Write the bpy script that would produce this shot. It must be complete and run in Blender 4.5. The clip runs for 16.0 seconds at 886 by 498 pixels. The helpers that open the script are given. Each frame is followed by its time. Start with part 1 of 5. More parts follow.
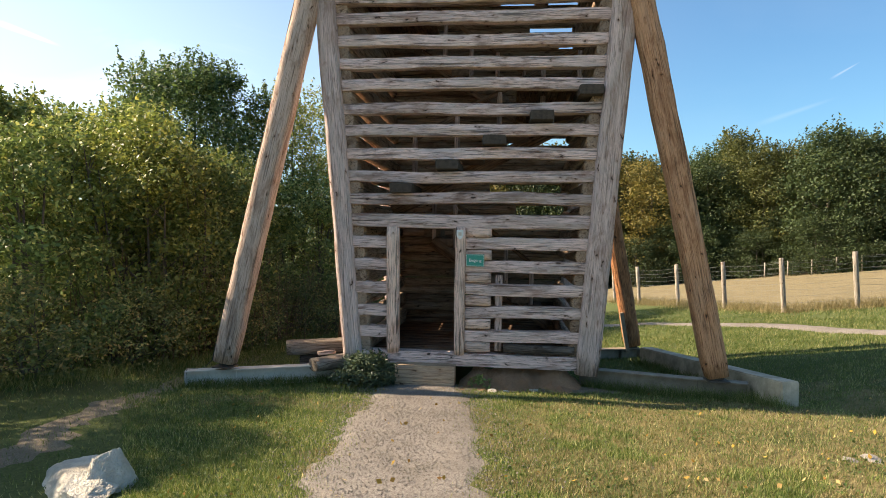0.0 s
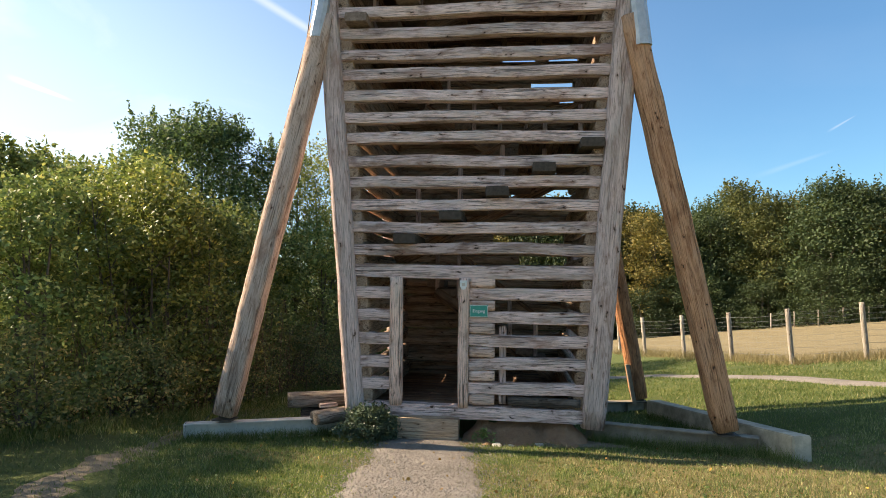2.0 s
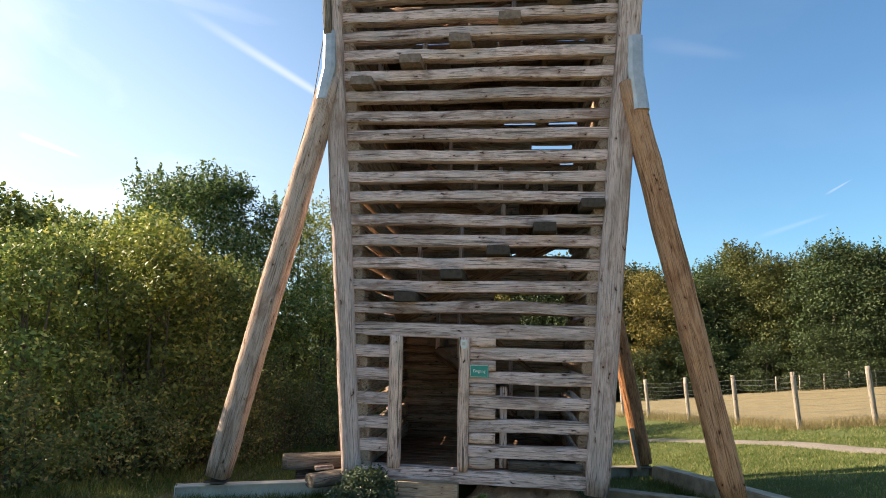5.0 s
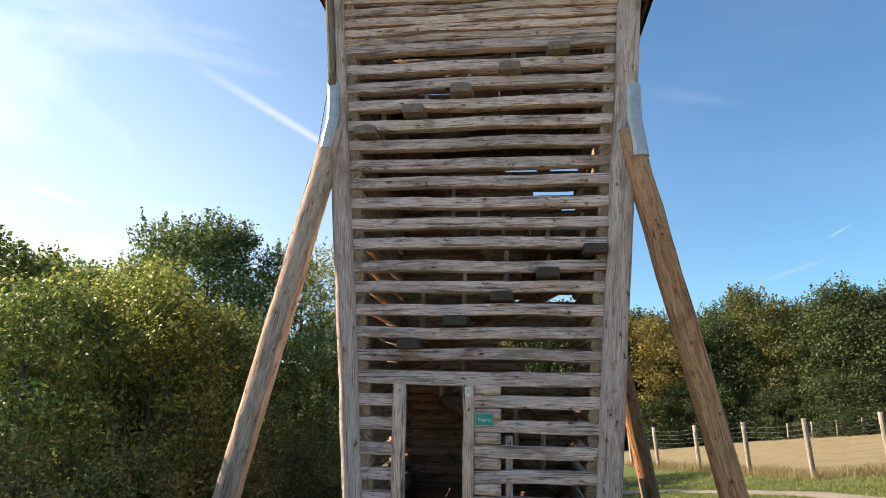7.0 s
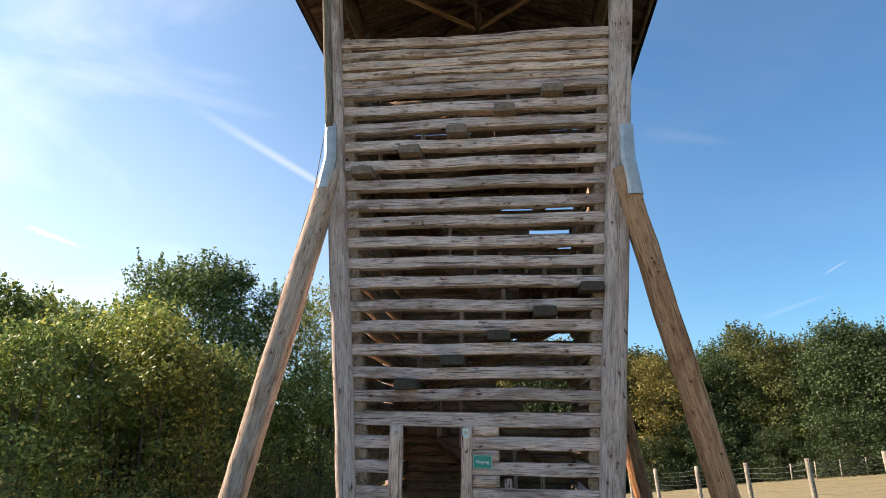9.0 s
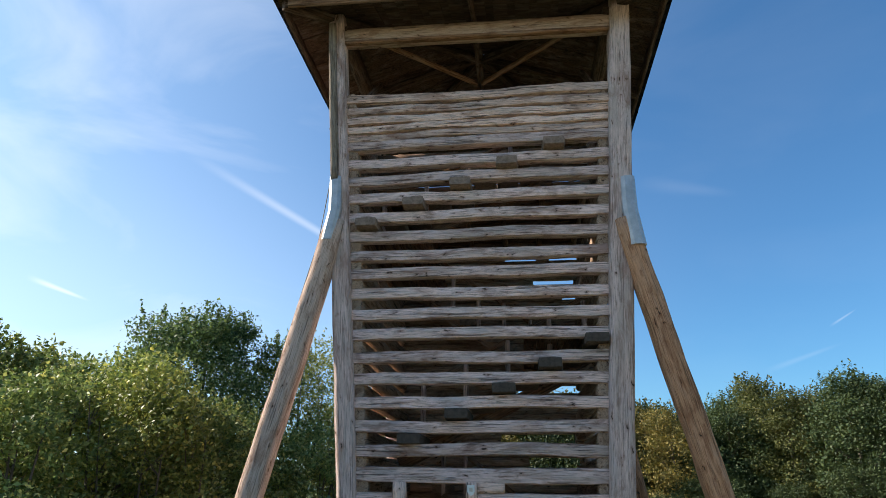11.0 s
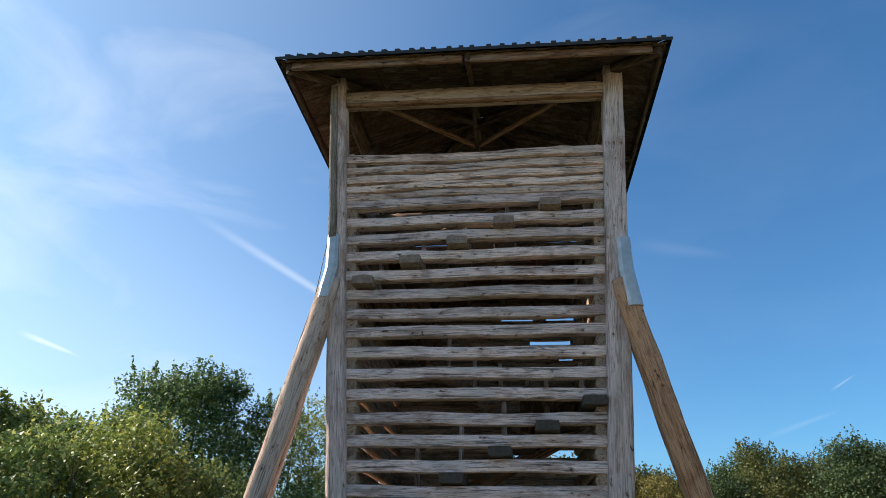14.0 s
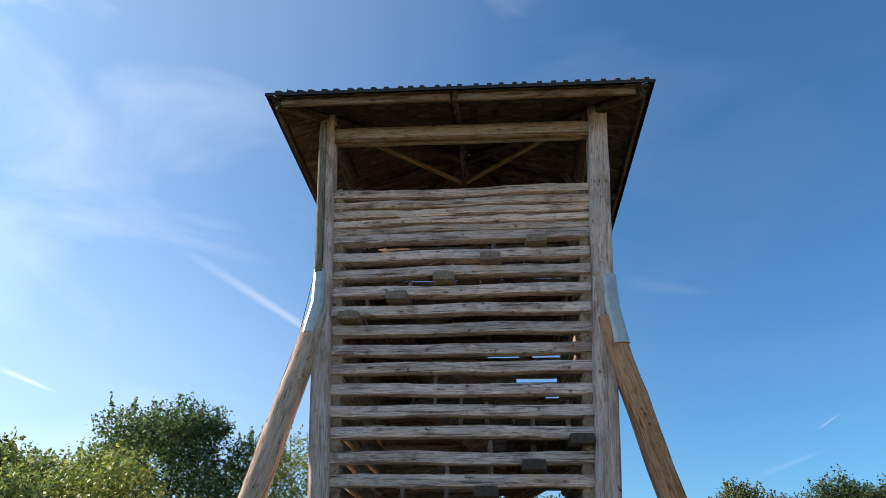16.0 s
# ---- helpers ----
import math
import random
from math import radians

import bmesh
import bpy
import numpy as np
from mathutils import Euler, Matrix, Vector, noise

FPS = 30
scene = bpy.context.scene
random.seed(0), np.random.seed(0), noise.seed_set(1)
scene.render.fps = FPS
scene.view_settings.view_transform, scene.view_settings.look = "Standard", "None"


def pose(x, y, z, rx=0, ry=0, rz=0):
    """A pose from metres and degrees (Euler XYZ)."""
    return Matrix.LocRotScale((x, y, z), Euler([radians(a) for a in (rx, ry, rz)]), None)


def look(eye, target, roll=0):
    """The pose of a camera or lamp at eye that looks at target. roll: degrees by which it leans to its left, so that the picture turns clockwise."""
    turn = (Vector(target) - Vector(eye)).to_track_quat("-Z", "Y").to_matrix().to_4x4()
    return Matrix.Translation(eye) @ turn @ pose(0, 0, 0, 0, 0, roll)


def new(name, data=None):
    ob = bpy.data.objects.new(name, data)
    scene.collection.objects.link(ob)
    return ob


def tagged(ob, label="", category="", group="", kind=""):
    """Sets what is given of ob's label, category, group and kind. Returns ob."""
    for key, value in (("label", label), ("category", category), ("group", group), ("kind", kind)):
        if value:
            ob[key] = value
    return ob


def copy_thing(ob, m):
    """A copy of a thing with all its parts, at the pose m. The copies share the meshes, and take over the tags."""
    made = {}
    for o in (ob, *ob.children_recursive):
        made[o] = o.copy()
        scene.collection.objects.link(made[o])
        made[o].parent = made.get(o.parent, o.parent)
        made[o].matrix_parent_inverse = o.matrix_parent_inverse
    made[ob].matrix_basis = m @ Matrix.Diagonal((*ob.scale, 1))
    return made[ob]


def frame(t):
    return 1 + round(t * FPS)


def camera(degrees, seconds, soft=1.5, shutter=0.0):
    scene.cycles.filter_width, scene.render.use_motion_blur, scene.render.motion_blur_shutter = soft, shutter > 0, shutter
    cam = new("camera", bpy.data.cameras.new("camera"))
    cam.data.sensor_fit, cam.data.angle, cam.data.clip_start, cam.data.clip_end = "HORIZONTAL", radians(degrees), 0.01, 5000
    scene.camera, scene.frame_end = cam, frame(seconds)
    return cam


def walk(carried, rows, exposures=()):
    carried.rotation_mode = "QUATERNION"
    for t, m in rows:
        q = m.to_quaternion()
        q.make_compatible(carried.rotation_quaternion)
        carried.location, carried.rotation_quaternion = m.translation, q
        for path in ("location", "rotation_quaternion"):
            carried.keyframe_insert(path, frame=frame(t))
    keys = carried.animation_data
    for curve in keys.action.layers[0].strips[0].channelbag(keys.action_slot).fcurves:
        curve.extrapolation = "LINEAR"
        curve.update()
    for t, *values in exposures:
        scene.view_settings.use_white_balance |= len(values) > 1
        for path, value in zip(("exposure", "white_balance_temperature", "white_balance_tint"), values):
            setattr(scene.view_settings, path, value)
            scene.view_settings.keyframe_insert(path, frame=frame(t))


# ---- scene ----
cam = camera(70.71, 16.0, soft=0.75)
EYE = (0.59, -9.53, 2.35)
# seconds, then the camera's turn about x, y and z in degrees
TURNS = [
    (0.0, 88.53, -0.85, 5.92),
    (0.5, 89.66, -1.15, 6.17),
    (1.0, 90.90, -1.21, 6.14),
    (1.5, 92.05, -1.11, 6.24),
    (2.0, 93.16, -0.84, 6.23),
    (2.5, 93.66, -1.09, 6.19),
    (3.0, 94.23, -0.78, 6.07),
    (3.5, 95.17, -1.11, 6.13),
    (4.0, 96.17, -1.27, 6.28),
    (6.5, 101.91, -1.63, 6.19),
    (7.0, 102.75, -1.06, 6.61),
    (7.5, 103.57, -1.10, 6.54),
    (8.0, 104.73, -0.74, 6.53),
    (8.5, 105.69, -0.82, 6.58),
    (9.0, 106.32, -0.68, 6.38),
    (11.5, 112.12, -0.67, 6.79),
    (12.0, 112.94, -0.87, 6.74),
    (12.5, 113.42, -1.22, 6.16),
    (13.0, 113.90, -1.11, 6.22),
    (13.5, 115.26, -0.77, 6.62),
    (14.0, 116.39, -1.12, 6.21),
    (14.5, 117.33, -1.17, 5.81),
    (15.0, 118.26, -1.08, 4.96),
    (15.5, 119.08, -0.92, 4.80),
    (16.0, 119.69, -0.94, 4.93),
]
walk(cam, [(t, pose(*EYE, rx, ry, rz)) for t, rx, ry, rz in TURNS],
     exposures=[(0.0, 1.22, 8100, 14), (4.0, 1.22, 8100, 14), (9.0, 1.10, 7500, 14), (12.0, 0.78, 6600, 9), (16.0, 0.78, 6600, 9)])

# ---- light ----
SUN_EL, SUN_AZ = radians(35.5), radians(175)          # azimuth counted from +x towards +y
SUN_DIR = Vector((math.cos(SUN_EL) * math.cos(SUN_AZ), math.cos(SUN_EL) * math.sin(SUN_AZ), math.sin(SUN_EL)))
sun = new("sun", bpy.data.lights.new("sun", "SUN"))
sun.data.energy, sun.data.angle, sun.data.color = 5.0, radians(0.6), (1.0, 0.915, 0.79)
sun.matrix_world = look(SUN_DIR * 60, (0, 0, 0))


def world_sky():
    w = bpy.data.worlds.new("sky")
    scene.world = w
    w.use_nodes = True
    nt = w.node_tree
    nt.nodes.clear()
    N, Lk = nt.nodes.new, nt.links.new
    sky = N("ShaderNodeTexSky")
    sky.sky_type, sky.sun_disc = "NISHITA", False
    sky.sun_elevation = SUN_EL
    sky.sun_rotation = math.pi / 2 - SUN_AZ
    sky.altitude, sky.air_density, sky.dust_density, sky.ozone_density = 200, 1.0, 1.2, 2.6
    co = N("ShaderNodeTexCoord")

    def math_node(op, a, b=None, c=None):
        n = N("ShaderNodeMath")
        n.operation = op
        for i, v in enumerate((a, b, c)):
            if v is None:
                continue
            if isinstance(v, (int, float)):
                n.inputs[i].default_value = v
            else:
                Lk(v, n.inputs[i])
        return n.outputs[0]

    def dot(vec):
        n = N("ShaderNodeVectorMath")
        n.operation = "DOT_PRODUCT"
        Lk(co.outputs["Generated"], n.inputs[0])
        n.inputs[1].default_value = vec
        return n.outputs["Value"]

    # thin veil clouds, thicker towards the sun
    mp = N("ShaderNodeMapping")
    mp.inputs["Scale"].default_value = (1.6, 2.2, 4.2)
    mp.inputs["Rotation"].default_value = (0.3, 0.5, 0.4)
    Lk(co.outputs["Generated"], mp.inputs[0])
    nz = N("ShaderNodeTexNoise")
    nz.inputs["Scale"].default_value, nz.inputs["Detail"].default_value, nz.inputs["Roughness"].default_value = 1.7, 7, 0.52
    nz.inputs["Distortion"].default_value = 0.5
    Lk(mp.outputs[0], nz.inputs["Vector"])
    veil = N("ShaderNodeMapRange")
    veil.inputs[1].default_value, veil.inputs[2].default_value = 0.50, 0.90
    Lk(nz.outputs[0], veil.inputs[0])
    near_sun = N("ShaderNodeMapRange")
    near_sun.interpolation_type = "SMOOTHSTEP"
    near_sun.inputs[1].default_value, near_sun.inputs[2].default_value = 0.1, 0.95
    near_sun.inputs[3].default_value, near_sun.inputs[4].default_value = 0.06, 0.8
    Lk(dot(SUN_DIR), near_sun.inputs[0])
    cloud = math_node("MULTIPLY", veil.outputs[0], near_sun.outputs[0])
    # condensation trails: straight streaks between two directions
    trails = None
    for a, b, wid, gain in TRAILS:
        a, b = Vector(a).normalized(), Vector(b).normalized()
        nrm = a.cross(b).normalized()
        mid = (a + b).normalized()
        along = nrm.cross(mid).normalized()
        half = b.dot(along)
        off = math_node("ABSOLUTE", dot(nrm))
        pos = math_node("DIVIDE", dot(along), half)
        width = math_node("MULTIPLY_ADD", pos, wid * -0.45, wid)
        edge = N("ShaderNodeMapRange")
        edge.interpolation_type = "SMOOTHSTEP"
        edge.inputs[3].default_value, edge.inputs[4].default_value = 1, 0
        edge.inputs[1].default_value = 0
        Lk(width, edge.inputs[2])
        Lk(off, edge.inputs[0])
        ends = N("ShaderNodeMapRange")
        ends.interpolation_type = "SMOOTHSTEP"
        ends.inputs[1].default_value, ends.inputs[2].default_value = 1.0, 0.2
        ends.inputs[3].default_value, ends.inputs[4].default_value = 0, gain
        Lk(math_node("ABSOLUTE", pos), ends.inputs[0])
        front = math_node("GREATER_THAN", dot(mid), 0)
        m = math_node("MULTIPLY", math_node("MULTIPLY", edge.outputs[0], ends.outputs[0]), front)
        trails = m if trails is None else math_node("MAXIMUM", trails, m)
    haze = N("ShaderNodeMapRange")
    haze.interpolation_type = "SMOOTHSTEP"
    haze.inputs[1].default_value, haze.inputs[2].default_value = 0.30, 0.98
    haze.inputs[3].default_value, haze.inputs[4].default_value = 0.0, 0.14
    Lk(dot(SUN_DIR), haze.inputs[0])
    # milky air low over the horizon, on the sun's side
    low = N("ShaderNodeMapRange")
    low.interpolation_type = "SMOOTHSTEP"
    low.inputs[1].default_value, low.inputs[2].default_value = 0.56, 0.06
    low.inputs[3].default_value, low.inputs[4].default_value = 0.0, 0.27
    Lk(dot((0, 0, 1)), low.inputs[0])
    sunny = N("ShaderNodeMapRange")
    sunny.interpolation_type = "SMOOTHSTEP"
    sunny.inputs[1].default_value, sunny.inputs[2].default_value = -0.1, 0.75
    Lk(dot(SUN_DIR), sunny.inputs[0])
    milky = math_node("MULTIPLY", low.outputs[0], sunny.outputs[0])
    veils = math_node("ADD", math_node("MULTIPLY", cloud, 0.45), math_node("ADD", haze.outputs[0], milky))
    total = math_node("MINIMUM", math_node("ADD", veils, trails), 1.0)
    mix = N("ShaderNodeMix")
    mix.data_type = "RGBA"
    Lk(total, mix.inputs[0])
    tint = N("ShaderNodeMix")
    tint.data_type, tint.blend_type = "RGBA", "MULTIPLY"
    tint.inputs[0].default_value = 1.0
    tint.inputs[7].default_value = SKY_TINT
    Lk(sky.outputs[0], tint.inputs[6])
    Lk(tint.outputs[2], mix.inputs[6])
    mix.inputs[7].default_value = (9.0, 9.2, 9.6, 1)
    bg = N("ShaderNodeBackground")
    bg.inputs[1].default_value = SKY_STRENGTH
    Lk(mix.outputs[2], bg.inputs[0])
    out = N("ShaderNodeOutputWorld")
    Lk(bg.outputs[0], out.inputs[0])


SKY_STRENGTH, SKY_TINT = 0.088, (0.525, 0.95, 1.20, 1)
TRAILS = [
    ((-0.4902, 0.7375, 0.4645), (-0.0684, 0.9677, 0.2428), 0.0085, 0.19),
    ((-0.6485, 0.7161, 0.2583), (-0.5862, 0.7746, 0.2374), 0.0045, 0.28),
    ((0.4191, 0.8833, 0.2099), (0.4509, 0.8624, 0.2302), 0.0020, 0.13),
    ((0.3348, 0.9294, 0.1552), (0.4366, 0.8795, 0.1892), 0.0050, 0.05),
    ((0.1778, 0.8802, 0.4399), (0.3300, 0.8552, 0.3996), 0.0140, 0.03),
]
world_sky()


# ---- materials ----
class Mat:
    """A node material with a Principled shader and short ways to add nodes."""

    def __init__(self, name, rough=0.8, metal=0.0):
        self.m = bpy.data.materials.new(name)
        self.m.use_nodes = True
        self.nt = self.m.node_tree
        self.b = self.nt.nodes["Principled BSDF"]
        self.b.inputs["Roughness"].default_value = rough
        self.b.inputs["Metallic"].default_value = metal
        self.co = self.node("ShaderNodeTexCoord")
        self.info = self.node("ShaderNodeObjectInfo")

    def node(self, kind):
        return self.nt.nodes.new(kind)

    def link(self, a, b):
        self.nt.links.new(a, b)

    def coords(self, scale, space="Object", jitter=True):
        mp = self.node("ShaderNodeMapping")
        mp.inputs["Scale"].default_value = scale
        self.link(self.co.outputs[space], mp.inputs[0])
        if jitter:
            mul = self.node("ShaderNodeMath")
            mul.operation = "MULTIPLY"
            mul.inputs[1].default_value = 37.0
            self.link(self.info.outputs["Random"], mul.inputs[0])
            com = self.node("ShaderNodeCombineXYZ")
            for i in range(3):
                self.link(mul.outputs[0], com.inputs[i])
            self.link(com.outputs[0], mp.inputs[1])
        return mp.outputs[0]

    def noise(self, vec, scale, detail=4, rough=0.55, distortion=0.0):
        n = self.node("ShaderNodeTexNoise")
        n.inputs["Scale"].default_value, n.inputs["Detail"].default_value = scale, detail
        n.inputs["Roughness"].default_value, n.inputs["Distortion"].default_value = rough, distortion
        self.link(vec, n.inputs["Vector"])
        return n.outputs[0]

    def spread(self, fac, a, b, lo=0.0, hi=1.0):
        n = self.node("ShaderNodeMapRange")
        n.inputs[1].default_value, n.inputs[2].default_value = a, b
        n.inputs[3].default_value, n.inputs[4].default_value = lo, hi
        self.link(fac, n.inputs[0])
        return n.outputs[0]

    def ramp(self, fac, stops):
        n = self.node("ShaderNodeValToRGB")
        el = n.color_ramp.elements
        while len(el) < len(stops):
            el.new(0.5)
        for e, (p, c) in zip(el, stops):
            e.position, e.color = p, (*c, 1)
        self.link(fac, n.inputs[0])
        return n.outputs[0]

    def mix(self, fac, a, b, blend="MIX"):
        n = self.node("ShaderNodeMix")
        n.data_type, n.blend_type = "RGBA", blend
        for sock, v in ((n.inputs[0], fac), (n.inputs[6], a), (n.inputs[7], b)):
            if isinstance(v, (int, float)):
                sock.default_value = v
            elif isinstance(v, tuple):
                sock.default_value = (*v, 1)
            else:
                self.link(v, sock)
        return n.outputs[2]

    def bump(self, height, strength, dist):
        n = self.node("ShaderNodeBump")
        n.inputs["Strength"].default_value, n.inputs["Distance"].default_value = strength, dist
        self.link(height, n.inputs["Height"])
        self.link(n.outputs[0], self.b.inputs["Normal"])

    def colour(self, c):
        self.link(c, self.b.inputs["Base Color"])
        return self.m


def wood(name, light, mid, dark, grey=0.4, crack=0.65, rough=0.85):
    """Weathered timber with its grain along the object's x axis."""
    M = Mat(name, rough)
    M.b.inputs["Specular IOR Level"].default_value = 0.2
    fine = M.noise(M.coords((1.6, 34, 34)), 2.0, 8, 0.72, 0.35)
    band = M.noise(M.coords((0.6, 4, 4)), 1.6, 5, 0.6, 0.6)
    col = M.ramp(fine, [(0.38, dark), (0.46, mid), (0.58, light)])
    # silver-grey weathering and brown stain in long streaks
    col = M.mix(M.spread(band, 0.48, 0.62, 0, grey), col, (0.40, 0.345, 0.305))
    stain = M.noise(M.coords((1.3, 4, 4)), 1.1, 5, 0.65, 0.8)
    col = M.mix(M.spread(stain, 0.50, 0.66, 0, 0.62), col, (dark[0] * 0.95, dark[1] * 0.75, dark[2] * 0.65))
    # drying cracks: narrow dark lines along the grain
    cr = M.noise(M.coords((0.9, 30, 30)), 1.0, 5, 0.6, 0.4)
    line = M.spread(cr, 0.595, 0.635, 0, crack)
    col = M.mix(line, col, (0.028, 0.021, 0.016))
    # knots: a dark eye in a reddish ring
    v = M.node("ShaderNodeTexVoronoi")
    v.inputs["Scale"].default_value = 1.0
    wob = M.node("ShaderNodeVectorMath")
    wob.operation = "ADD"
    M.link(M.coords((3.6, 7.5, 7.5)), wob.inputs[0])
    wn = M.node("ShaderNodeTexNoise")
    wn.inputs["Scale"].default_value = 2.0
    M.link(M.coords((3.6, 7.5, 7.5)), wn.inputs["Vector"])
    M.link(wn.outputs["Color"], wob.inputs[1])
    M.link(wob.outputs[0], v.inputs["Vector"])
    col = M.mix(M.spread(v.outputs["Distance"], 0.10, 0.30, 0.55, 0), col, (dark[0] * 1.1, dark[1] * 0.85, dark[2] * 0.7))
    col = M.mix(M.spread(v.outputs["Distance"], 0.07, 0.13, 0.9, 0), col, (0.04, 0.027, 0.018))
    # each timber a little lighter or darker
    tone = M.spread(M.info.outputs["Random"], 0, 1, 0.90, 1.24)
    tc = M.node("ShaderNodeCombineColor")
    for i in range(3):
        M.link(tone, tc.inputs[i])
    col = M.mix(1.0, col, tc.outputs[0], "MULTIPLY")
    h = M.node("ShaderNodeMath")
    h.operation = "SUBTRACT"
    M.link(fine, h.inputs[0])
    M.link(line, h.inputs[1])
    M.bump(h.outputs[0], 1.0, 0.022)
    return M.colour(col)


def plain(name, a, b, rough, metal=0.0, scale=5.0, bump=0.2, dist=0.005, detail=6):
    """A surface of two close tones, clouded at a large and a fine scale."""
    M = Mat(name, rough, metal)
    v = M.coords((1, 1, 1))
    n1, n2 = M.noise(v, scale, detail, 0.6), M.noise(v, scale * 9, 4, 0.6)
    col = M.mix(M.spread(n1, 0.35, 0.65), a, b)
    col = M.mix(M.spread(n2, 0.52, 0.72, 0, 0.45), col, (a[0] * 0.6, a[1] * 0.6, a[2] * 0.6))
    M.bump(n2, bump, dist)
    return M.colour(col)


WOOD = wood("weathered_grey_wood", (0.84, 0.645, 0.59), (0.64, 0.465, 0.41), (0.215, 0.138, 0.112), 0.5, 0.62)
WOOD_POST = wood("grey_post_wood", (0.72, 0.57, 0.525), (0.555, 0.425, 0.385), (0.27, 0.195, 0.168), 0.45, 0.42)
WOOD_LEG = wood("brown_leg_wood", (0.74, 0.41, 0.235), (0.57, 0.295, 0.16), (0.26, 0.12, 0.062), 0.15, 0.5)
WOOD_LEG_PALE = wood("pale_leg_wood", (0.71, 0.53, 0.43), (0.57, 0.405, 0.315), (0.27, 0.175, 0.13), 0.25, 0.45)
WOOD_TAN = wood("tan_board_wood", (0.90, 0.66, 0.545), (0.69, 0.475, 0.380), (0.26, 0.160, 0.120), 0.35, 0.75)
# red-brown leg wood, darkened for the tower's shadow on the rear legs
WOOD_REAR_SHADED = wood("shaded_red_leg_wood", (0.46, 0.21, 0.10), (0.31, 0.135, 0.062), (0.10, 0.045, 0.025), 0.05, 0.6)
# log wood for the inner walls, the dim interior light painted into its tone
WOOD_INNER_DIM = wood("dim_inside_wood", (0.50, 0.355, 0.255), (0.36, 0.245, 0.17), (0.135, 0.085, 0.058), 0.3)
# weathered wood, darkened further to give the beam stack its shade
WOOD_OLD_DARK = wood("old_darkened_wood", (0.33, 0.27, 0.21), (0.21, 0.165, 0.125), (0.08, 0.06, 0.045), 0.35)
WOOD_DARK = wood("dark_end_wood", (0.15, 0.122, 0.10), (0.085, 0.068, 0.055), (0.035, 0.028, 0.023), 0.4)
# brown timber darkened so that the tower's inner shade is in the colour
WOOD_SHADED = wood("brown_shaded_wood", (0.357, 0.204, 0.120), (0.215, 0.117, 0.069), (0.079, 0.042, 0.026), 0.3)
# roof timber with the shade under the eaves put into its colour
WOOD_ROOF_SHADED = wood("shaded_roof_wood", (0.125, 0.078, 0.055), (0.066, 0.040, 0.028), (0.028, 0.017, 0.013), 0.2)
WOOD_FENCE = wood("fence_post_wood", (0.46, 0.40, 0.33), (0.33, 0.28, 0.225), (0.16, 0.13, 0.10), 0.5)
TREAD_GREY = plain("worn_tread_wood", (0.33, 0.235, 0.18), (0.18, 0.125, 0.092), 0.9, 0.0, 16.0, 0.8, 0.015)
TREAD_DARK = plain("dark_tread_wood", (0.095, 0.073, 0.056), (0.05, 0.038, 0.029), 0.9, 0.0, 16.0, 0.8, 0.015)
WOOD_STEP = wood("pale_step_wood", (0.50, 0.37, 0.25), (0.36, 0.26, 0.17), (0.2, 0.135, 0.085), 0.25, 0.3)


STEEL = plain("painted_grey_steel", (0.70, 0.63, 0.53), (0.54, 0.48, 0.40), 0.7, 0.0, 2.5, 0.1)
ZINC = plain("zinc_sheet", (0.56, 0.58, 0.60), (0.40, 0.42, 0.44), 0.6, 0.6, 6.0, 0.2)
# stained brown steel, with the shade on the beam's web mixed into it
STEEL_WORN_SHADED = plain("worn_shaded_steel", (0.36, 0.29, 0.205), (0.21, 0.165, 0.115), 0.75, 0.0, 5.0, 0.2)
CONCRETE = plain("board_marked_concrete", (0.64, 0.54, 0.40), (0.31, 0.255, 0.18), 0.9, 0.0, 3.5, 0.5)
ROOF_SHEET = plain("dark_roof_sheet", (0.030, 0.036, 0.050), (0.022, 0.026, 0.036), 0.85, 0.0, 3.0, 0.1)
ROCK = plain("pale_limestone", (0.80, 0.73, 0.62), (0.52, 0.47, 0.39), 0.95, 0.0, 5.0, 1.0, 0.05)
STONE = plain("grey_field_stone", (0.34, 0.31, 0.27), (0.2, 0.18, 0.155), 0.95, 0.0, 7.0, 0.8, 0.02)
WIRE = plain("fence_wire", (0.30, 0.30, 0.29), (0.22, 0.22, 0.215), 0.5, 0.7, 5.0, 0.05)
SIGN_GREEN = plain("green_sign_enamel", (0.0, 0.30, 0.235), (0.0, 0.27, 0.21), 0.4, 0.0, 3.0, 0.03)
SIGN_WHITE = plain("white_lettering", (0.85, 0.86, 0.84), (0.8, 0.81, 0.8), 0.5, 0.0, 3.0, 0.03)
SHIELD = plain("pale_badge_enamel", (0.78, 0.80, 0.78), (0.66, 0.70, 0.67), 0.5, 0.0, 9.0, 0.05)
CABLE = plain("cable_sheath", (0.05, 0.05, 0.05), (0.09, 0.085, 0.08), 0.6, 0.0, 9.0, 0.1)
RUST = plain("dark_foot_steel", (0.10, 0.085, 0.07), (0.16, 0.12, 0.09), 0.7, 0.3, 8.0, 0.2)


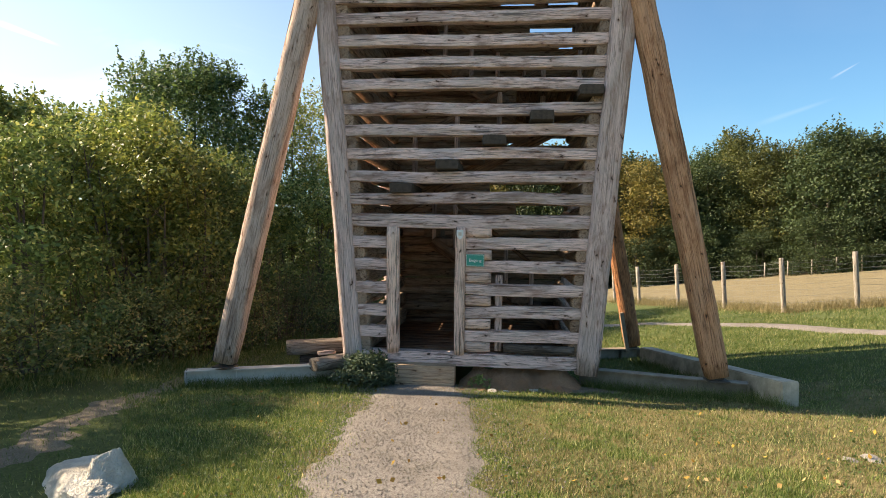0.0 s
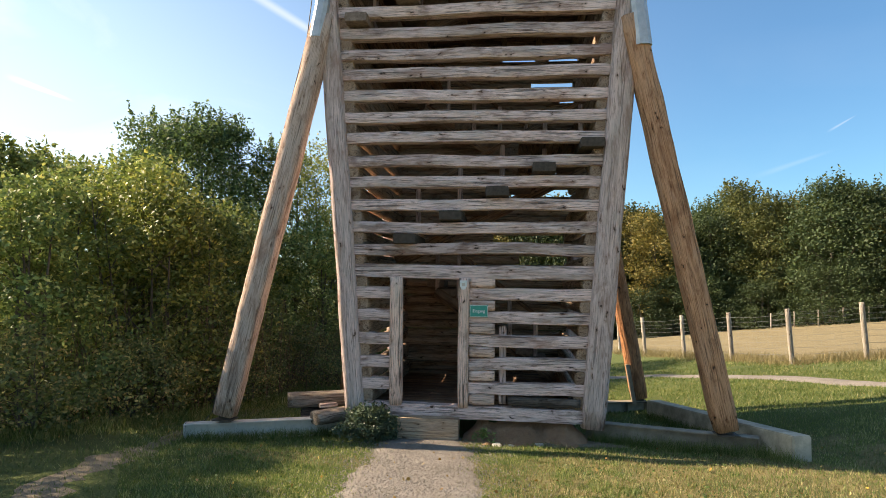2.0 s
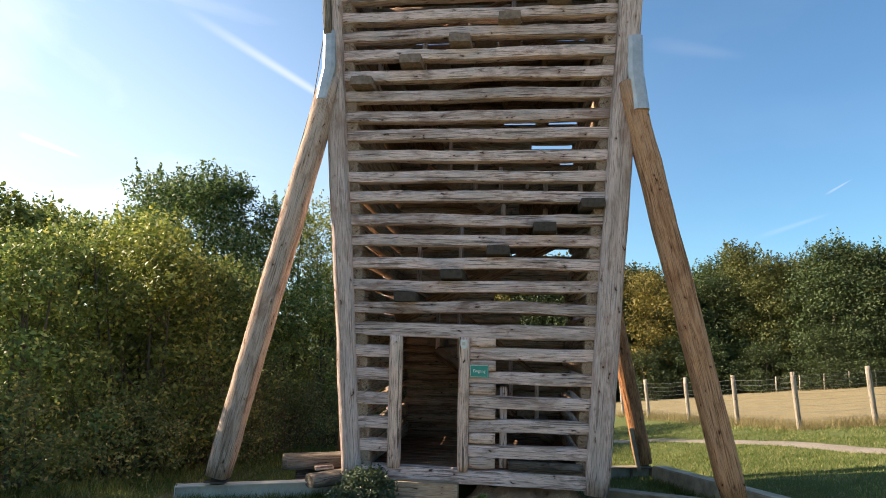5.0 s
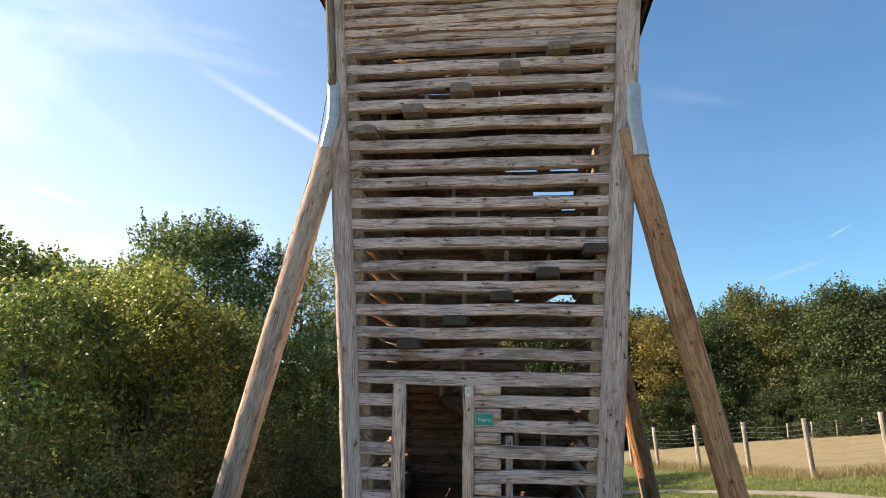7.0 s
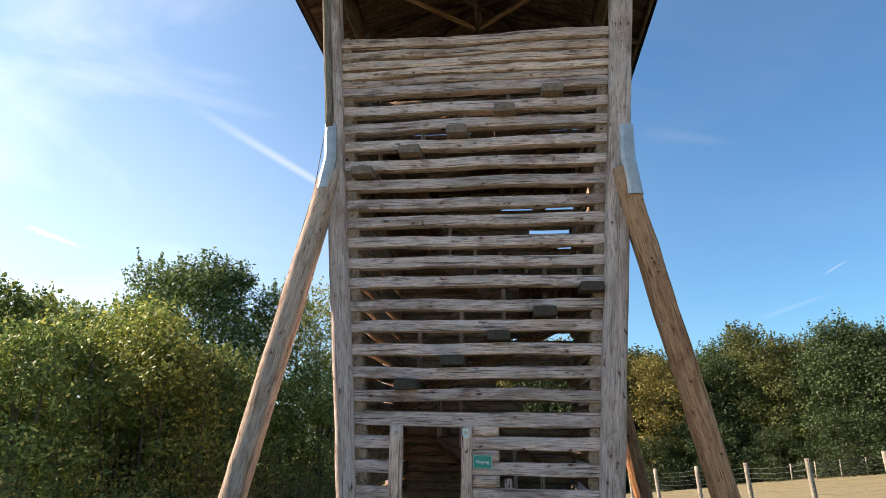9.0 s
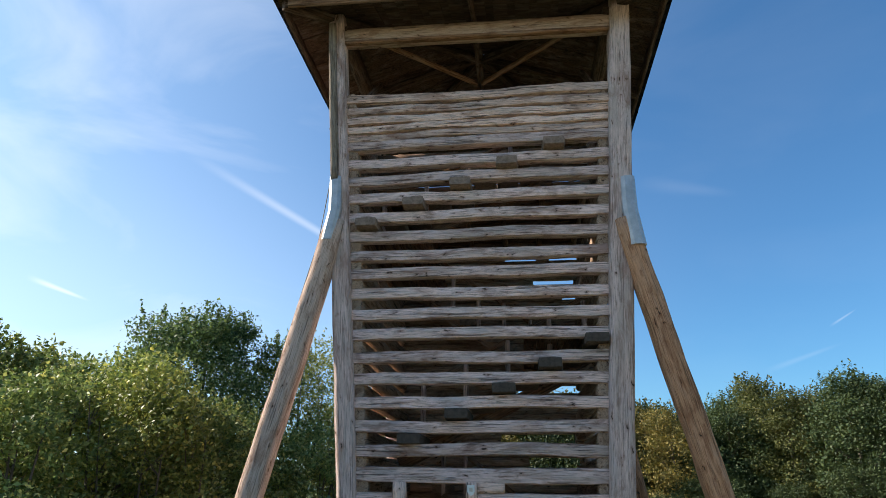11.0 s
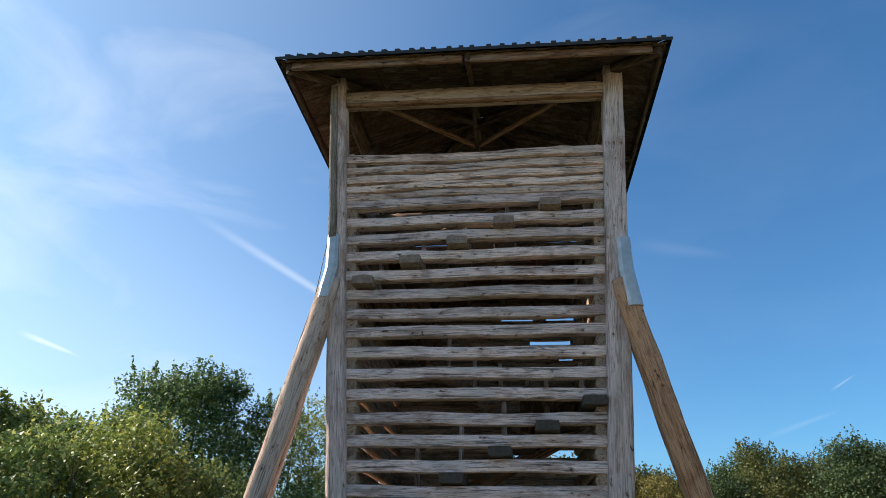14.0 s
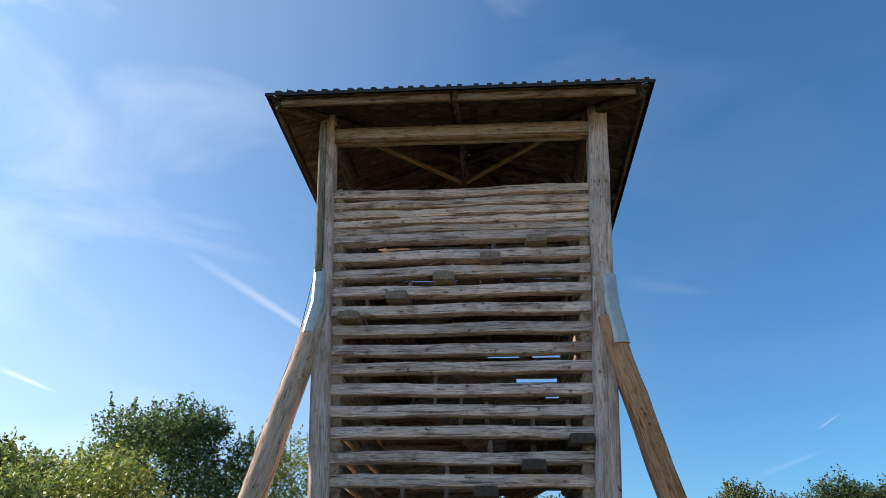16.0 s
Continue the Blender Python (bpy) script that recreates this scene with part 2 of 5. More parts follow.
def leafy(name, stops, trans=0.38, rough=0.5):
    """Leaves: each one its own tone, light passing through."""
    M = Mat(name, rough)
    geo = M.node("ShaderNodeNewGeometry")
    col = M.ramp(geo.outputs["Random Per Island"], stops)
    # broad noise paints dark patches, like shaded gaps between leaf clumps
    gap_shade = M.noise(M.coords((1, 1, 1)), 1.15, 3)
    col = M.mix(M.spread(gap_shade, 0.44, 0.62, 0, 0.6), col, stops[0][1])
    tone = M.spread(M.info.outputs["Random"], 0, 1, 0.8, 1.25)
    tc = M.node("ShaderNodeCombineColor")
    for i in range(3):
        M.link(tone, tc.inputs[i])
    col = M.mix(1.0, col, tc.outputs[0], "MULTIPLY")
    M.colour(col)
    M.b.inputs["Specular IOR Level"].default_value = 0.3
    tr = M.node("ShaderNodeBsdfTranslucent")
    M.link(M.mix(0.12, col, (0.30, 0.34, 0.03)), tr.inputs[0])
    mx = M.node("ShaderNodeMixShader")
    mx.inputs[0].default_value = trans
    M.link(M.b.outputs[0], mx.inputs[1])
    M.link(tr.outputs[0], mx.inputs[2])
    M.link(mx.outputs[0], M.nt.nodes["Material Output"].inputs[0])
    return M.m


LEAF_A = leafy("thicket_leaves", [(0.0, (0.080, 0.118, 0.036)), (0.4, (0.185, 0.268, 0.080)), (0.75, (0.320, 0.405, 0.132)), (1.0, (0.62, 0.57, 0.18))], 0.32, 0.5)
LEAF_B = leafy("tall_tree_leaves", [(0.0, (0.040, 0.082, 0.034)), (0.6, (0.105, 0.185, 0.066)), (1.0, (0.26, 0.34, 0.12))])
LEAF_C = leafy("yellowing_leaves", [(0.0, (0.105, 0.140, 0.038)), (0.5, (0.225, 0.285, 0.074)), (1.0, (0.50, 0.46, 0.12))], 0.32, 0.5)
LEAF_D = leafy("forest_leaves", [(0.0, (0.026, 0.045, 0.019)), (0.55, (0.050, 0.078, 0.029)), (1.0, (0.090, 0.118, 0.042))], 0.25, 0.6)
LEAF_G = leafy("golden_forest_leaves", [(0.0, (0.062, 0.074, 0.024)), (0.55, (0.105, 0.118, 0.035)), (1.0, (0.185, 0.178, 0.052))], 0.28, 0.6)
LEAF_E = leafy("autumn_forest_leaves", [(0.0, (0.105, 0.095, 0.028)), (0.5, (0.185, 0.150, 0.040)), (1.0, (0.285, 0.200, 0.052))], 0.3, 0.6)
LEAF_P = leafy("dark_plant_leaves", [(0.0, (0.036, 0.064, 0.038)), (0.6, (0.070, 0.112, 0.064)), (1.0, (0.125, 0.175, 0.105))], 0.2, 0.4)
LEAF_U = leafy("undergrowth_leaves", [(0.0, (0.090, 0.120, 0.048)), (0.6, (0.230, 0.275, 0.100)), (0.9, (0.46, 0.38, 0.15)), (1.0, (0.72, 0.47, 0.20))])
GRASS = leafy("grass_blades", [(0.0, (0.070, 0.120, 0.028)), (0.45, (0.150, 0.205, 0.052)), (0.78, (0.30, 0.30, 0.105)), (1.0, (0.52, 0.47, 0.23))], 0.35, 0.6)
DRY = leafy("dry_grass", [(0.0, (0.20, 0.155, 0.07)), (0.6, (0.36, 0.285, 0.14)), (1.0, (0.55, 0.46, 0.25))], 0.3, 0.8)
CLOVER = leafy("clover_leaves", [(0.0, (0.075, 0.130, 0.036)), (0.6, (0.130, 0.200, 0.056)), (1.0, (0.22, 0.26, 0.095))], 0.3, 0.6)
FALLEN = leafy("fallen_leaves", [(0.0, (0.20, 0.10, 0.03)), (0.5, (0.42, 0.28, 0.05)), (1.0, (0.55, 0.42, 0.22))], 0.1, 0.8)
STEM = plain("brown_stem_bark", (0.20, 0.135, 0.085), (0.12, 0.08, 0.05), 0.9, 0.0, 9.0, 0.5, 0.005)
BARK = plain("bark", (0.085, 0.07, 0.052), (0.14, 0.12, 0.095), 0.95, 0.0, 6.0, 0.8, 0.02)


def ground_material():
    M = Mat("meadow_ground", 0.95)
    M.b.inputs["Specular IOR Level"].default_value = 0.15
    v = M.coords((1, 1, 1), "Object", False)
    patch, mid, fine = M.noise(v, 0.42, 4), M.noise(v, 2.3, 5, 0.65), M.noise(v, 38, 4, 0.7)
    green = M.ramp(fine, [(0.3, (0.05, 0.066, 0.024)), (0.55, (0.105, 0.128, 0.044)), (0.75, (0.21, 0.195, 0.08))])
    dry = M.ramp(fine, [(0.3, (0.165, 0.125, 0.058)), (0.6, (0.29, 0.235, 0.115)), (0.8, (0.40, 0.335, 0.185))])
    # drier towards the right of the path and on the far field
    sep = M.node("ShaderNodeSeparateXYZ")
    M.link(M.co.outputs["Object"], sep.inputs[0])
    side = M.spread(sep.outputs[0], -2.0, 2.5, -0.14, 0.17)
    far = M.spread(sep.outputs[1], -0.8, 2.0, 0.0, -0.24)
    both = M.node("ShaderNodeMath")
    both.operation = "ADD"
    M.link(side, both.inputs[0])
    M.link(far, both.inputs[1])
    add = M.node("ShaderNodeMath")
    add.operation = "ADD"
    M.link(mid, add.inputs[0])
    M.link(both.outputs[0], add.inputs[1])
    col = M.mix(M.spread(add.outputs[0], 0.52, 0.72, 0, 0.85), green, dry)
    col = M.mix(M.spread(patch, 0.45, 0.7, 0, 0.4), col, (0.05, 0.07, 0.018))
    M.bump(fine, 0.8, 0.03)
    return M.colour(col)


def gravel_material(name, a, b, c):
    M = Mat(name, 0.95)
    v = M.coords((1, 1, 1), "Object", False)
    vo = M.node("ShaderNodeTexVoronoi")
    vo.inputs["Scale"].default_value = 120
    M.link(v, vo.inputs["Vector"])
    sepc = M.node("ShaderNodeSeparateColor")
    M.link(vo.outputs["Color"], sepc.inputs[0])
    col = M.ramp(sepc.outputs[0], [(0.0, a), (0.5, b), (1.0, c)])
    mid = M.noise(v, 1.6, 5, 0.6)
    col = M.mix(M.spread(mid, 0.42, 0.7, 0, 0.5), col, (a[0] * 0.7, a[1] * 0.68, a[2] * 0.62))
    M.bump(vo.outputs["Distance"], 0.8, 0.012)
    return M.colour(col)


GROUND = ground_material()
GRAVEL = gravel_material("pale_gravel", (0.175, 0.147, 0.122), (0.245, 0.213, 0.182), (0.33, 0.293, 0.257))
DIRT = gravel_material("trodden_earth", (0.14, 0.112, 0.072), (0.22, 0.172, 0.115), (0.31, 0.245, 0.17))
EARTH = gravel_material("bare_brown_earth", (0.23, 0.125, 0.066), (0.35, 0.195, 0.108), (0.46, 0.28, 0.165))
# pale tone for the added ground that throws light back at the tower
BOUNCE_TAN = gravel_material("pale_bounce_tan", (0.30, 0.25, 0.155), (0.37, 0.31, 0.20), (0.44, 0.375, 0.25))
FIELD = gravel_material("stubble_field", (0.175, 0.135, 0.070), (0.235, 0.185, 0.095), (0.295, 0.240, 0.135))


# ---- helpers for shapes ----
def mesh_of(name, verts, faces, mat, smooth=False):
    me = bpy.data.meshes.new(name)
    me.from_pydata([tuple(v) for v in verts], [], [tuple(f) for f in faces])
    me.materials.append(mat)
    if smooth:
        me.polygons.foreach_set("use_smooth", [True] * len(me.polygons))
    me.update()
    return me


def put(name, me, parent=None, m=None, label=""):
    """Links a mesh as one object, under a thing or part where one is given."""
    ob = new(name, me)
    if m is not None:
        ob.matrix_basis = m
    if parent is not None:
        ob.parent = parent
        if parent.type == "MESH":
            ob.matrix_parent_inverse = parent.matrix_basis.inverted()
    if label:
        ob["label"] = label
    return ob


def thing(name, label, category, group="", m=None, kind=""):
    ob = new(name)
    if m is not None:
        ob.matrix_basis = m
    return tagged(ob, label, category, group, kind)


def axis_pose(p, q, up=(0, 0, 1)):
    """A pose at p with x towards q and z as near to up as can be."""
    p, q = Vector(p), Vector(q)
    x = (q - p).normalized()
    y = Vector(up).cross(x).normalized()
    z = x.cross(y)
    return Matrix(((x.x, y.x, z.x, p.x), (x.y, y.y, z.y, p.y), (x.z, y.z, z.z, p.z), (0, 0, 0, 1)))


def timber_mesh(name, length, w, h, mat, seed=0, rough=0.012, roundness=3.2, segs=14, sides=12, taper=0.0, bow=0.0, crisp=False):
    """A hewn timber along x: a rounded, slightly wandering and uneven section with worn ends."""
    rnd = random.Random(seed)
    ox, verts, faces = rnd.uniform(0, 90), [], []
    for i in range(segs + 1):
        u = i / segs
        x = u * length
        end = min(1.0, 0.93 + 6 * min(u, 1 - u)) if segs > 4 else 1.0
        s = end * (1 - taper * u)
        cy = rough * 1.3 * noise.noise((x * 0.8 + ox, 3.1, 0))
        cz = rough * 1.6 * noise.noise((x * 0.8 + ox, 7.7, 0)) + bow * 4 * u * (1 - u)
        for k in range(sides):
            a = 2 * math.pi * (k + 0.5) / sides
            c, d = math.cos(a), math.sin(a)
            r = (abs(c) ** roundness + abs(d) ** roundness) ** (-1 / roundness)
            wob = 1 + rough * 5 * noise.noise((x * 2.3 + ox, c * 1.4, d * 1.4)) + rough * 3.2 * noise.noise((x * 8 + ox, c * 2, d * 2))
            verts.append((x, cy + c * r * w / 2 * s * wob, cz + d * r * h / 2 * s * wob))
    for i in range(segs):
        for k in range(sides):
            a, b = i * sides + k, i * sides + (k + 1) % sides
            faces.append((a, b, b + sides, a + sides))
    faces.append(tuple(range(sides))[::-1])
    faces.append(tuple(range(segs * sides, (segs + 1) * sides)))
    me = mesh_of(name, verts, faces, mat)
    me.polygons.foreach_set("use_smooth", [len(p.vertices) == 4 and not crisp for p in me.polygons])
    return me


SEED = [0]


def timber(name, p, q, w, h, mat, parent, label="", up=(0, 0, 1), **kw):
    SEED[0] += 1
    length = (Vector(q) - Vector(p)).length
    return put(name, timber_mesh(name, length, w, h, mat, SEED[0], **kw), parent, axis_pose(p, q, up), label)


def box_mesh(name, sx, sy, sz, mat, bevel=0.01):
    """A bevelled block from the origin's centre."""
    bm = bmesh.new()
    bmesh.ops.create_cube(bm, size=1.0)
    bmesh.ops.scale(bm, vec=(sx, sy, sz), verts=bm.verts)
    if bevel:
        bmesh.ops.bevel(bm, geom=bm.edges[:], offset=bevel, segments=2, affect="EDGES")
    me = bpy.data.meshes.new(name)
    bm.to_mesh(me)
    bm.free()
    me.materials.append(mat)
    return me


def rise(x, y):
    """The ground's height: it falls away behind the tower and climbs to the right."""
    c, s = math.cos(radians(5.9)), math.sin(radians(5.9))
    xc, d = (x - 0.59) * c + (y + 9.53) * s, -(x - 0.59) * s + (y + 9.53) * c
    up = max(0.0, min(xc, 60) - 5)
    return 0.63 - 0.066 * max(-20.0, min(d, 60.0)) + 0.115 * up * min(1.0, up / 2 + 0.3)


def bumpy(x, y):
    """The ground with its small unevenness."""
    return rise(x, y) + 0.035 * noise.noise((x * 0.7, y * 0.7, 1.3)) + 0.015 * noise.noise((x * 2.6, y * 2.6, 5.0))


# ---- the ground, paths and field ----
def spaced(lo, hi, step, far, grow=1.25):
    mid = list(np.arange(lo, hi + 1e-6, step))
    out, s = [], step
    x = hi
    while x < far:
        s *= grow
        x += s
        out.append(x)
    left, s, x = [], step, lo
    while x > -far:
        s *= grow
        x -= s
        left.append(x)
    return left[::-1] + mid + out


def build_ground():
    xs, ys = spaced(-8, 10, 0.16, 900), spaced(-9, 8, 0.16, 900)
    verts = [(x, y, bumpy(x, y)) for y in ys for x in xs]
    n = len(xs)
    faces = [(j * n + i, j * n + i + 1, (j + 1) * n + i + 1, (j + 1) * n + i) for j in range(len(ys) - 1) for i in range(n - 1)]
    tagged(put("ground", mesh_of("ground", verts, faces, GROUND, True)), "mown meadow of green and straw-coloured grass with bare patches", "ground", kind="structure")


def ribbon(name, line, mat, lift, label, seed, ragged=0.16, across=8, step=0.12):
    """A path along a line of (x, y, half width), lying on the ground, with uneven edges."""
    pts = []
    for (x0, y0, w0), (x1, y1, w1) in zip(line, line[1:]):
        n = max(1, int(math.hypot(x1 - x0, y1 - y0) / step))
        pts += [(x0 + (x1 - x0) * i / n, y0 + (y1 - y0) * i / n, w0 + (w1 - w0) * i / n) for i in range(n)]
    pts.append(line[-1])
    verts, faces = [], []
    for i, (x, y, w) in enumerate(pts):
        a, b = pts[max(0, i - 3)], pts[min(len(pts) - 1, i + 3)]
        tx, ty = b[0] - a[0], b[1] - a[1]
        ln = math.hypot(tx, ty) or 1
        nx, ny = -ty / ln, tx / ln
        wl = w + ragged * noise.noise((i * 0.13, seed, 0)) + ragged * 0.6 * noise.noise((i * 0.6, seed, 4))
        wr = w + ragged * noise.noise((i * 0.13, seed, 9)) + ragged * 0.6 * noise.noise((i * 0.6, seed, 6))
        for k in range(across + 1):
            u = k / across * (wl + wr) - wr
            px, py = x + nx * u, y + ny * u
            edge = min(k, across - k)
            verts.append((px, py, bumpy(px, py) + (lift if edge > 0 else -0.03)))
    m = across + 1
    for i in range(len(pts) - 1):
        for k in range(across):
            faces.append((i * m + k, i * m + k + 1, (i + 1) * m + k + 1, (i + 1) * m + k))
    return tagged(put(name, mesh_of(name, verts, faces, mat, True)), label, "path", kind="structure")


PATH_LINE = [(0.9, -16, 0.75), (0.5, -9.5, 0.78), (-0.14, -5.5, 0.8), (-0.24, -4.85, 0.82), (-0.42, -3.0, 0.84), (-0.58, -1.2, 0.78), (-0.69, -0.3, 0.66), (-0.69, 0.0, 0.55)]
TRAIL_LINE = [(-2.5, -9, 0.25), (-3.7, -5.5, 0.25), (-4.05, -4.3, 0.34), (-4.25, -2.4, 0.30), (-4.3, -1.3, 0.26), (-4.6, 0.8, 0.2), (-4.3, 3.0, 0.2)]
FAR_LINE = [(13.5, 2.0, 0.55), (9.0, 5.0, 0.42), (7.9, 7.8, 0.36), (5.5, 11.0, 0.34), (1.0, 14.5, 0.4), (-3, 15.5, 0.35)]
build_ground()
ribbon("gravel_path", PATH_LINE, GRAVEL, 0.022, "grey gravel path leading up to the tower door", 1.0, 0.34, 10)
ribbon("dirt_trail", TRAIL_LINE, DIRT, 0.006, "narrow trodden earth trail through the grass", 2.0, 0.45, 8)
ribbon("bare_earth", [(0.2, -0.06, 0.2), (0.9, -0.08, 0.34), (1.6, -0.04, 0.34), (2.3, 0.04, 0.16)], DIRT, 0.02, "strip of bare earth under the sill beam", 5.0, 0.16, 5, 0.08)
ribbon("meadow_path", FAR_LINE, GRAVEL, 0.03, "pale gravel path curving through the meadow", 3.0, 0.1, 5, 0.25)


# ---- the tower ----
LEAN = 0.069
DEEP = 3.62


def inner(z):
    return 1.61 + 0.068 * z


def front(z):
    return -LEAN * z


def back(z):
    return DEEP + LEAN * z


tower = thing("watchtower", "tall flared log watchtower with four braced legs and a hipped roof", "tower")
LOG_Z = [0.80, 1.15, 1.50, 1.85, 2.20, 2.53, 2.86, 3.20, 3.54, 3.875, 4.21, 4.54, 4.87, 5.19, 5.50, 5.815, 6.14, 6.47, 6.80, 7.115, 7.43, 7.76]
LW, LH = 0.19, 0.178


# openings of the back wall: from x to x, from z to z
OPENINGS = [(0.50, 1.86, 4.21, 4.37), (0.20, 1.68, 3.21, 3.39), (0.75, 1.74, 2.76, 2.92), (1.27, 1.87, 4.64, 4.77),
            (0.98, 1.87, 6.61, 6.74), (1.59, 1.89, 6.25, 6.35), (0.36, 1.07, 7.22, 7.41), (1.36, 2.04, 7.22, 7.41)]


def back_log(z, h, segs=12):
    """One course of the back wall, cut round the openings that it meets."""
    e = inner(z) + 0.06
    ax = LW / 2 + 0.015
    x = -e
    for xa, xb, z0, z1 in sorted(OPENINGS):
        if z + h / 2 <= z0 or z - h / 2 >= z1:
            continue
        if xa - x > 0.05:
            timber("log", (x, back(z) - ax, z), (xa, back(z) - ax, z), LW, h, WOOD_INNER_DIM, tower, segs=segs)
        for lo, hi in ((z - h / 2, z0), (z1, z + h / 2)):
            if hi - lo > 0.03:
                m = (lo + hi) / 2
                timber("log", (xa - 0.02, back(m) - ax, m), (xb + 0.02, back(m) - ax, m), LW, hi - lo, WOOD_INNER_DIM, tower, segs=6, roundness=7, rough=0.006)
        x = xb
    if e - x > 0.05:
        timber("log", (x, back(z) - ax, z), (e, back(z) - ax, z), LW, h, WOOD_INNER_DIM, tower, segs=segs)


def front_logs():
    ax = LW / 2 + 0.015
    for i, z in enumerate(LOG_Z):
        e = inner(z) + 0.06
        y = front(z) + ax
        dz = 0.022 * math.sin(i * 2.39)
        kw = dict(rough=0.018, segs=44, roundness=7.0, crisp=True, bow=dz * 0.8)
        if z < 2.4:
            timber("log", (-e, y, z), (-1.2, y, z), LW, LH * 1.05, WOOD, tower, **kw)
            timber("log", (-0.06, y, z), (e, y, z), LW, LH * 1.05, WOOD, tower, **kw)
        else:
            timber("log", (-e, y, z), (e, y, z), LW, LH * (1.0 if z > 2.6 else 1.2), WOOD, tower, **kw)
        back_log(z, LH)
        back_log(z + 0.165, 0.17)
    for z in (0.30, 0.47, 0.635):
        timber("log", (-1.66, back(z) - ax, z), (1.66, back(z) - ax, z), LW, 0.18, WOOD_SHADED, tower, segs=8)
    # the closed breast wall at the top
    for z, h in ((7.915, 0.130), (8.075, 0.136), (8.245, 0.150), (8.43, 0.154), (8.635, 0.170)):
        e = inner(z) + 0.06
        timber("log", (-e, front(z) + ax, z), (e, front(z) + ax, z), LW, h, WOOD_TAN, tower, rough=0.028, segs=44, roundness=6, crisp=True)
        timber("log", (-e, back(z) - ax, z), (e, back(z) - ax, z), LW, h, WOOD_SHADED, tower, segs=8)
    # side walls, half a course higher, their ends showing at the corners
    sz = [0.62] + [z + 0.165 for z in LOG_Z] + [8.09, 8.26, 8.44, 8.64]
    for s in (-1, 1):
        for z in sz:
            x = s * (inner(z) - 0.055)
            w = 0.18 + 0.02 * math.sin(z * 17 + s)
            timber("log", (x, front(z) + 0.05, z), (x, back(z) - 0.05, z), w, 0.225 if s > 0 else 0.295, WOOD_INNER_DIM, tower,
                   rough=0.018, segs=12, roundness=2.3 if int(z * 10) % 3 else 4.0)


def corner_posts():
    for s in (-1, 1):
        wide = 0.30 if s < 0 else 0.36
        for y0, k in ((0, -1), (DEEP, 1)):
            f = front if k < 0 else back
            c = lambda z: s * (inner(z) + wide / 2 + 0.003 * z)
            timber("corner_post", (c(0.24), f(0.24) - k * 0.13, 0.24), (c(10.40), f(10.40) - k * 0.13, 10.40), wide, 0.33, WOOD_POST, tower,
                   "grey weathered corner post", up=(0, -1, 0), rough=0.012, segs=34, sides=20, roundness=6.5, bow=0.05)


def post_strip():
    """Thin strip for one corner post's own dark-stained outer half, above its zinc cap."""
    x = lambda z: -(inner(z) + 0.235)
    timber("cover_board", (x(7.1), front(7.1) - 0.108, 7.1), (x(10.15), front(10.15) - 0.075, 10.15), 0.14, 0.035, WOOD_OLD_DARK, tower,
           "added thin strip for the dark-stained half of the post", up=(0, -1, 0), rough=0.006, segs=20, roundness=7.0)


def door_frame():
    yj = 0.01
    for x, w in ((-1.15, 0.20), (-0.12, 0.165)):
        timber("door_jamb", (x, front(0.5) + yj + 0.03, 0.50), (x, front(2.43) + yj + 0.03, 2.44), w, 0.16, WOOD_TAN, tower, "square-hewn door jamb", up=(0, -1, 0), roundness=6, rough=0.008)
    # short filling blocks beside the jamb
    for z in (0.615, 0.975, 1.325, 1.675, 2.025, 2.365):
        timber("filler_block", (-0.035, front(z) + 0.085, z), (0.35, front(z) + 0.085, z), 0.16, 0.165, WOOD_TAN, tower, roundness=6, rough=0.01, segs=6)
    timber("window_stud", (0.47, front(1.2) + 0.17, 0.55), (0.47, front(1.2) + 0.13, 1.72), 0.11, 0.1, WOOD, tower, up=(0, -1, 0), roundness=6)
    timber("sill_beam", (-1.72, 0.09, 0.43), (1.66, 0.09, 0.40), 0.24, 0.21, WOOD, tower, "heavy weathered sill beam", roundness=9, rough=0.008, crisp=True, segs=30)
    timber("door_step", (-1.08, -0.10, 0.195), (-0.17, -0.10, 0.195), 0.28, 0.31, WOOD_STEP, tower, "pale wooden door step", roundness=24, rough=0.003, crisp=True)
    timber("sill_log", (0.55, 0.02, 0.615), (1.62, 0.03, 0.60), 0.14, 0.14, WOOD_DARK, tower, roundness=5)
    # floor boards behind the door, in the shade-darkened brown
    for i in range(11):
        y = 0.32 + i * 0.29
        timber("floor_board", (-1.58, y, 0.47), (1.58, y, 0.47), 0.285, 0.05, WOOD_SHADED, tower, roundness=10, rough=0.003, segs=3)


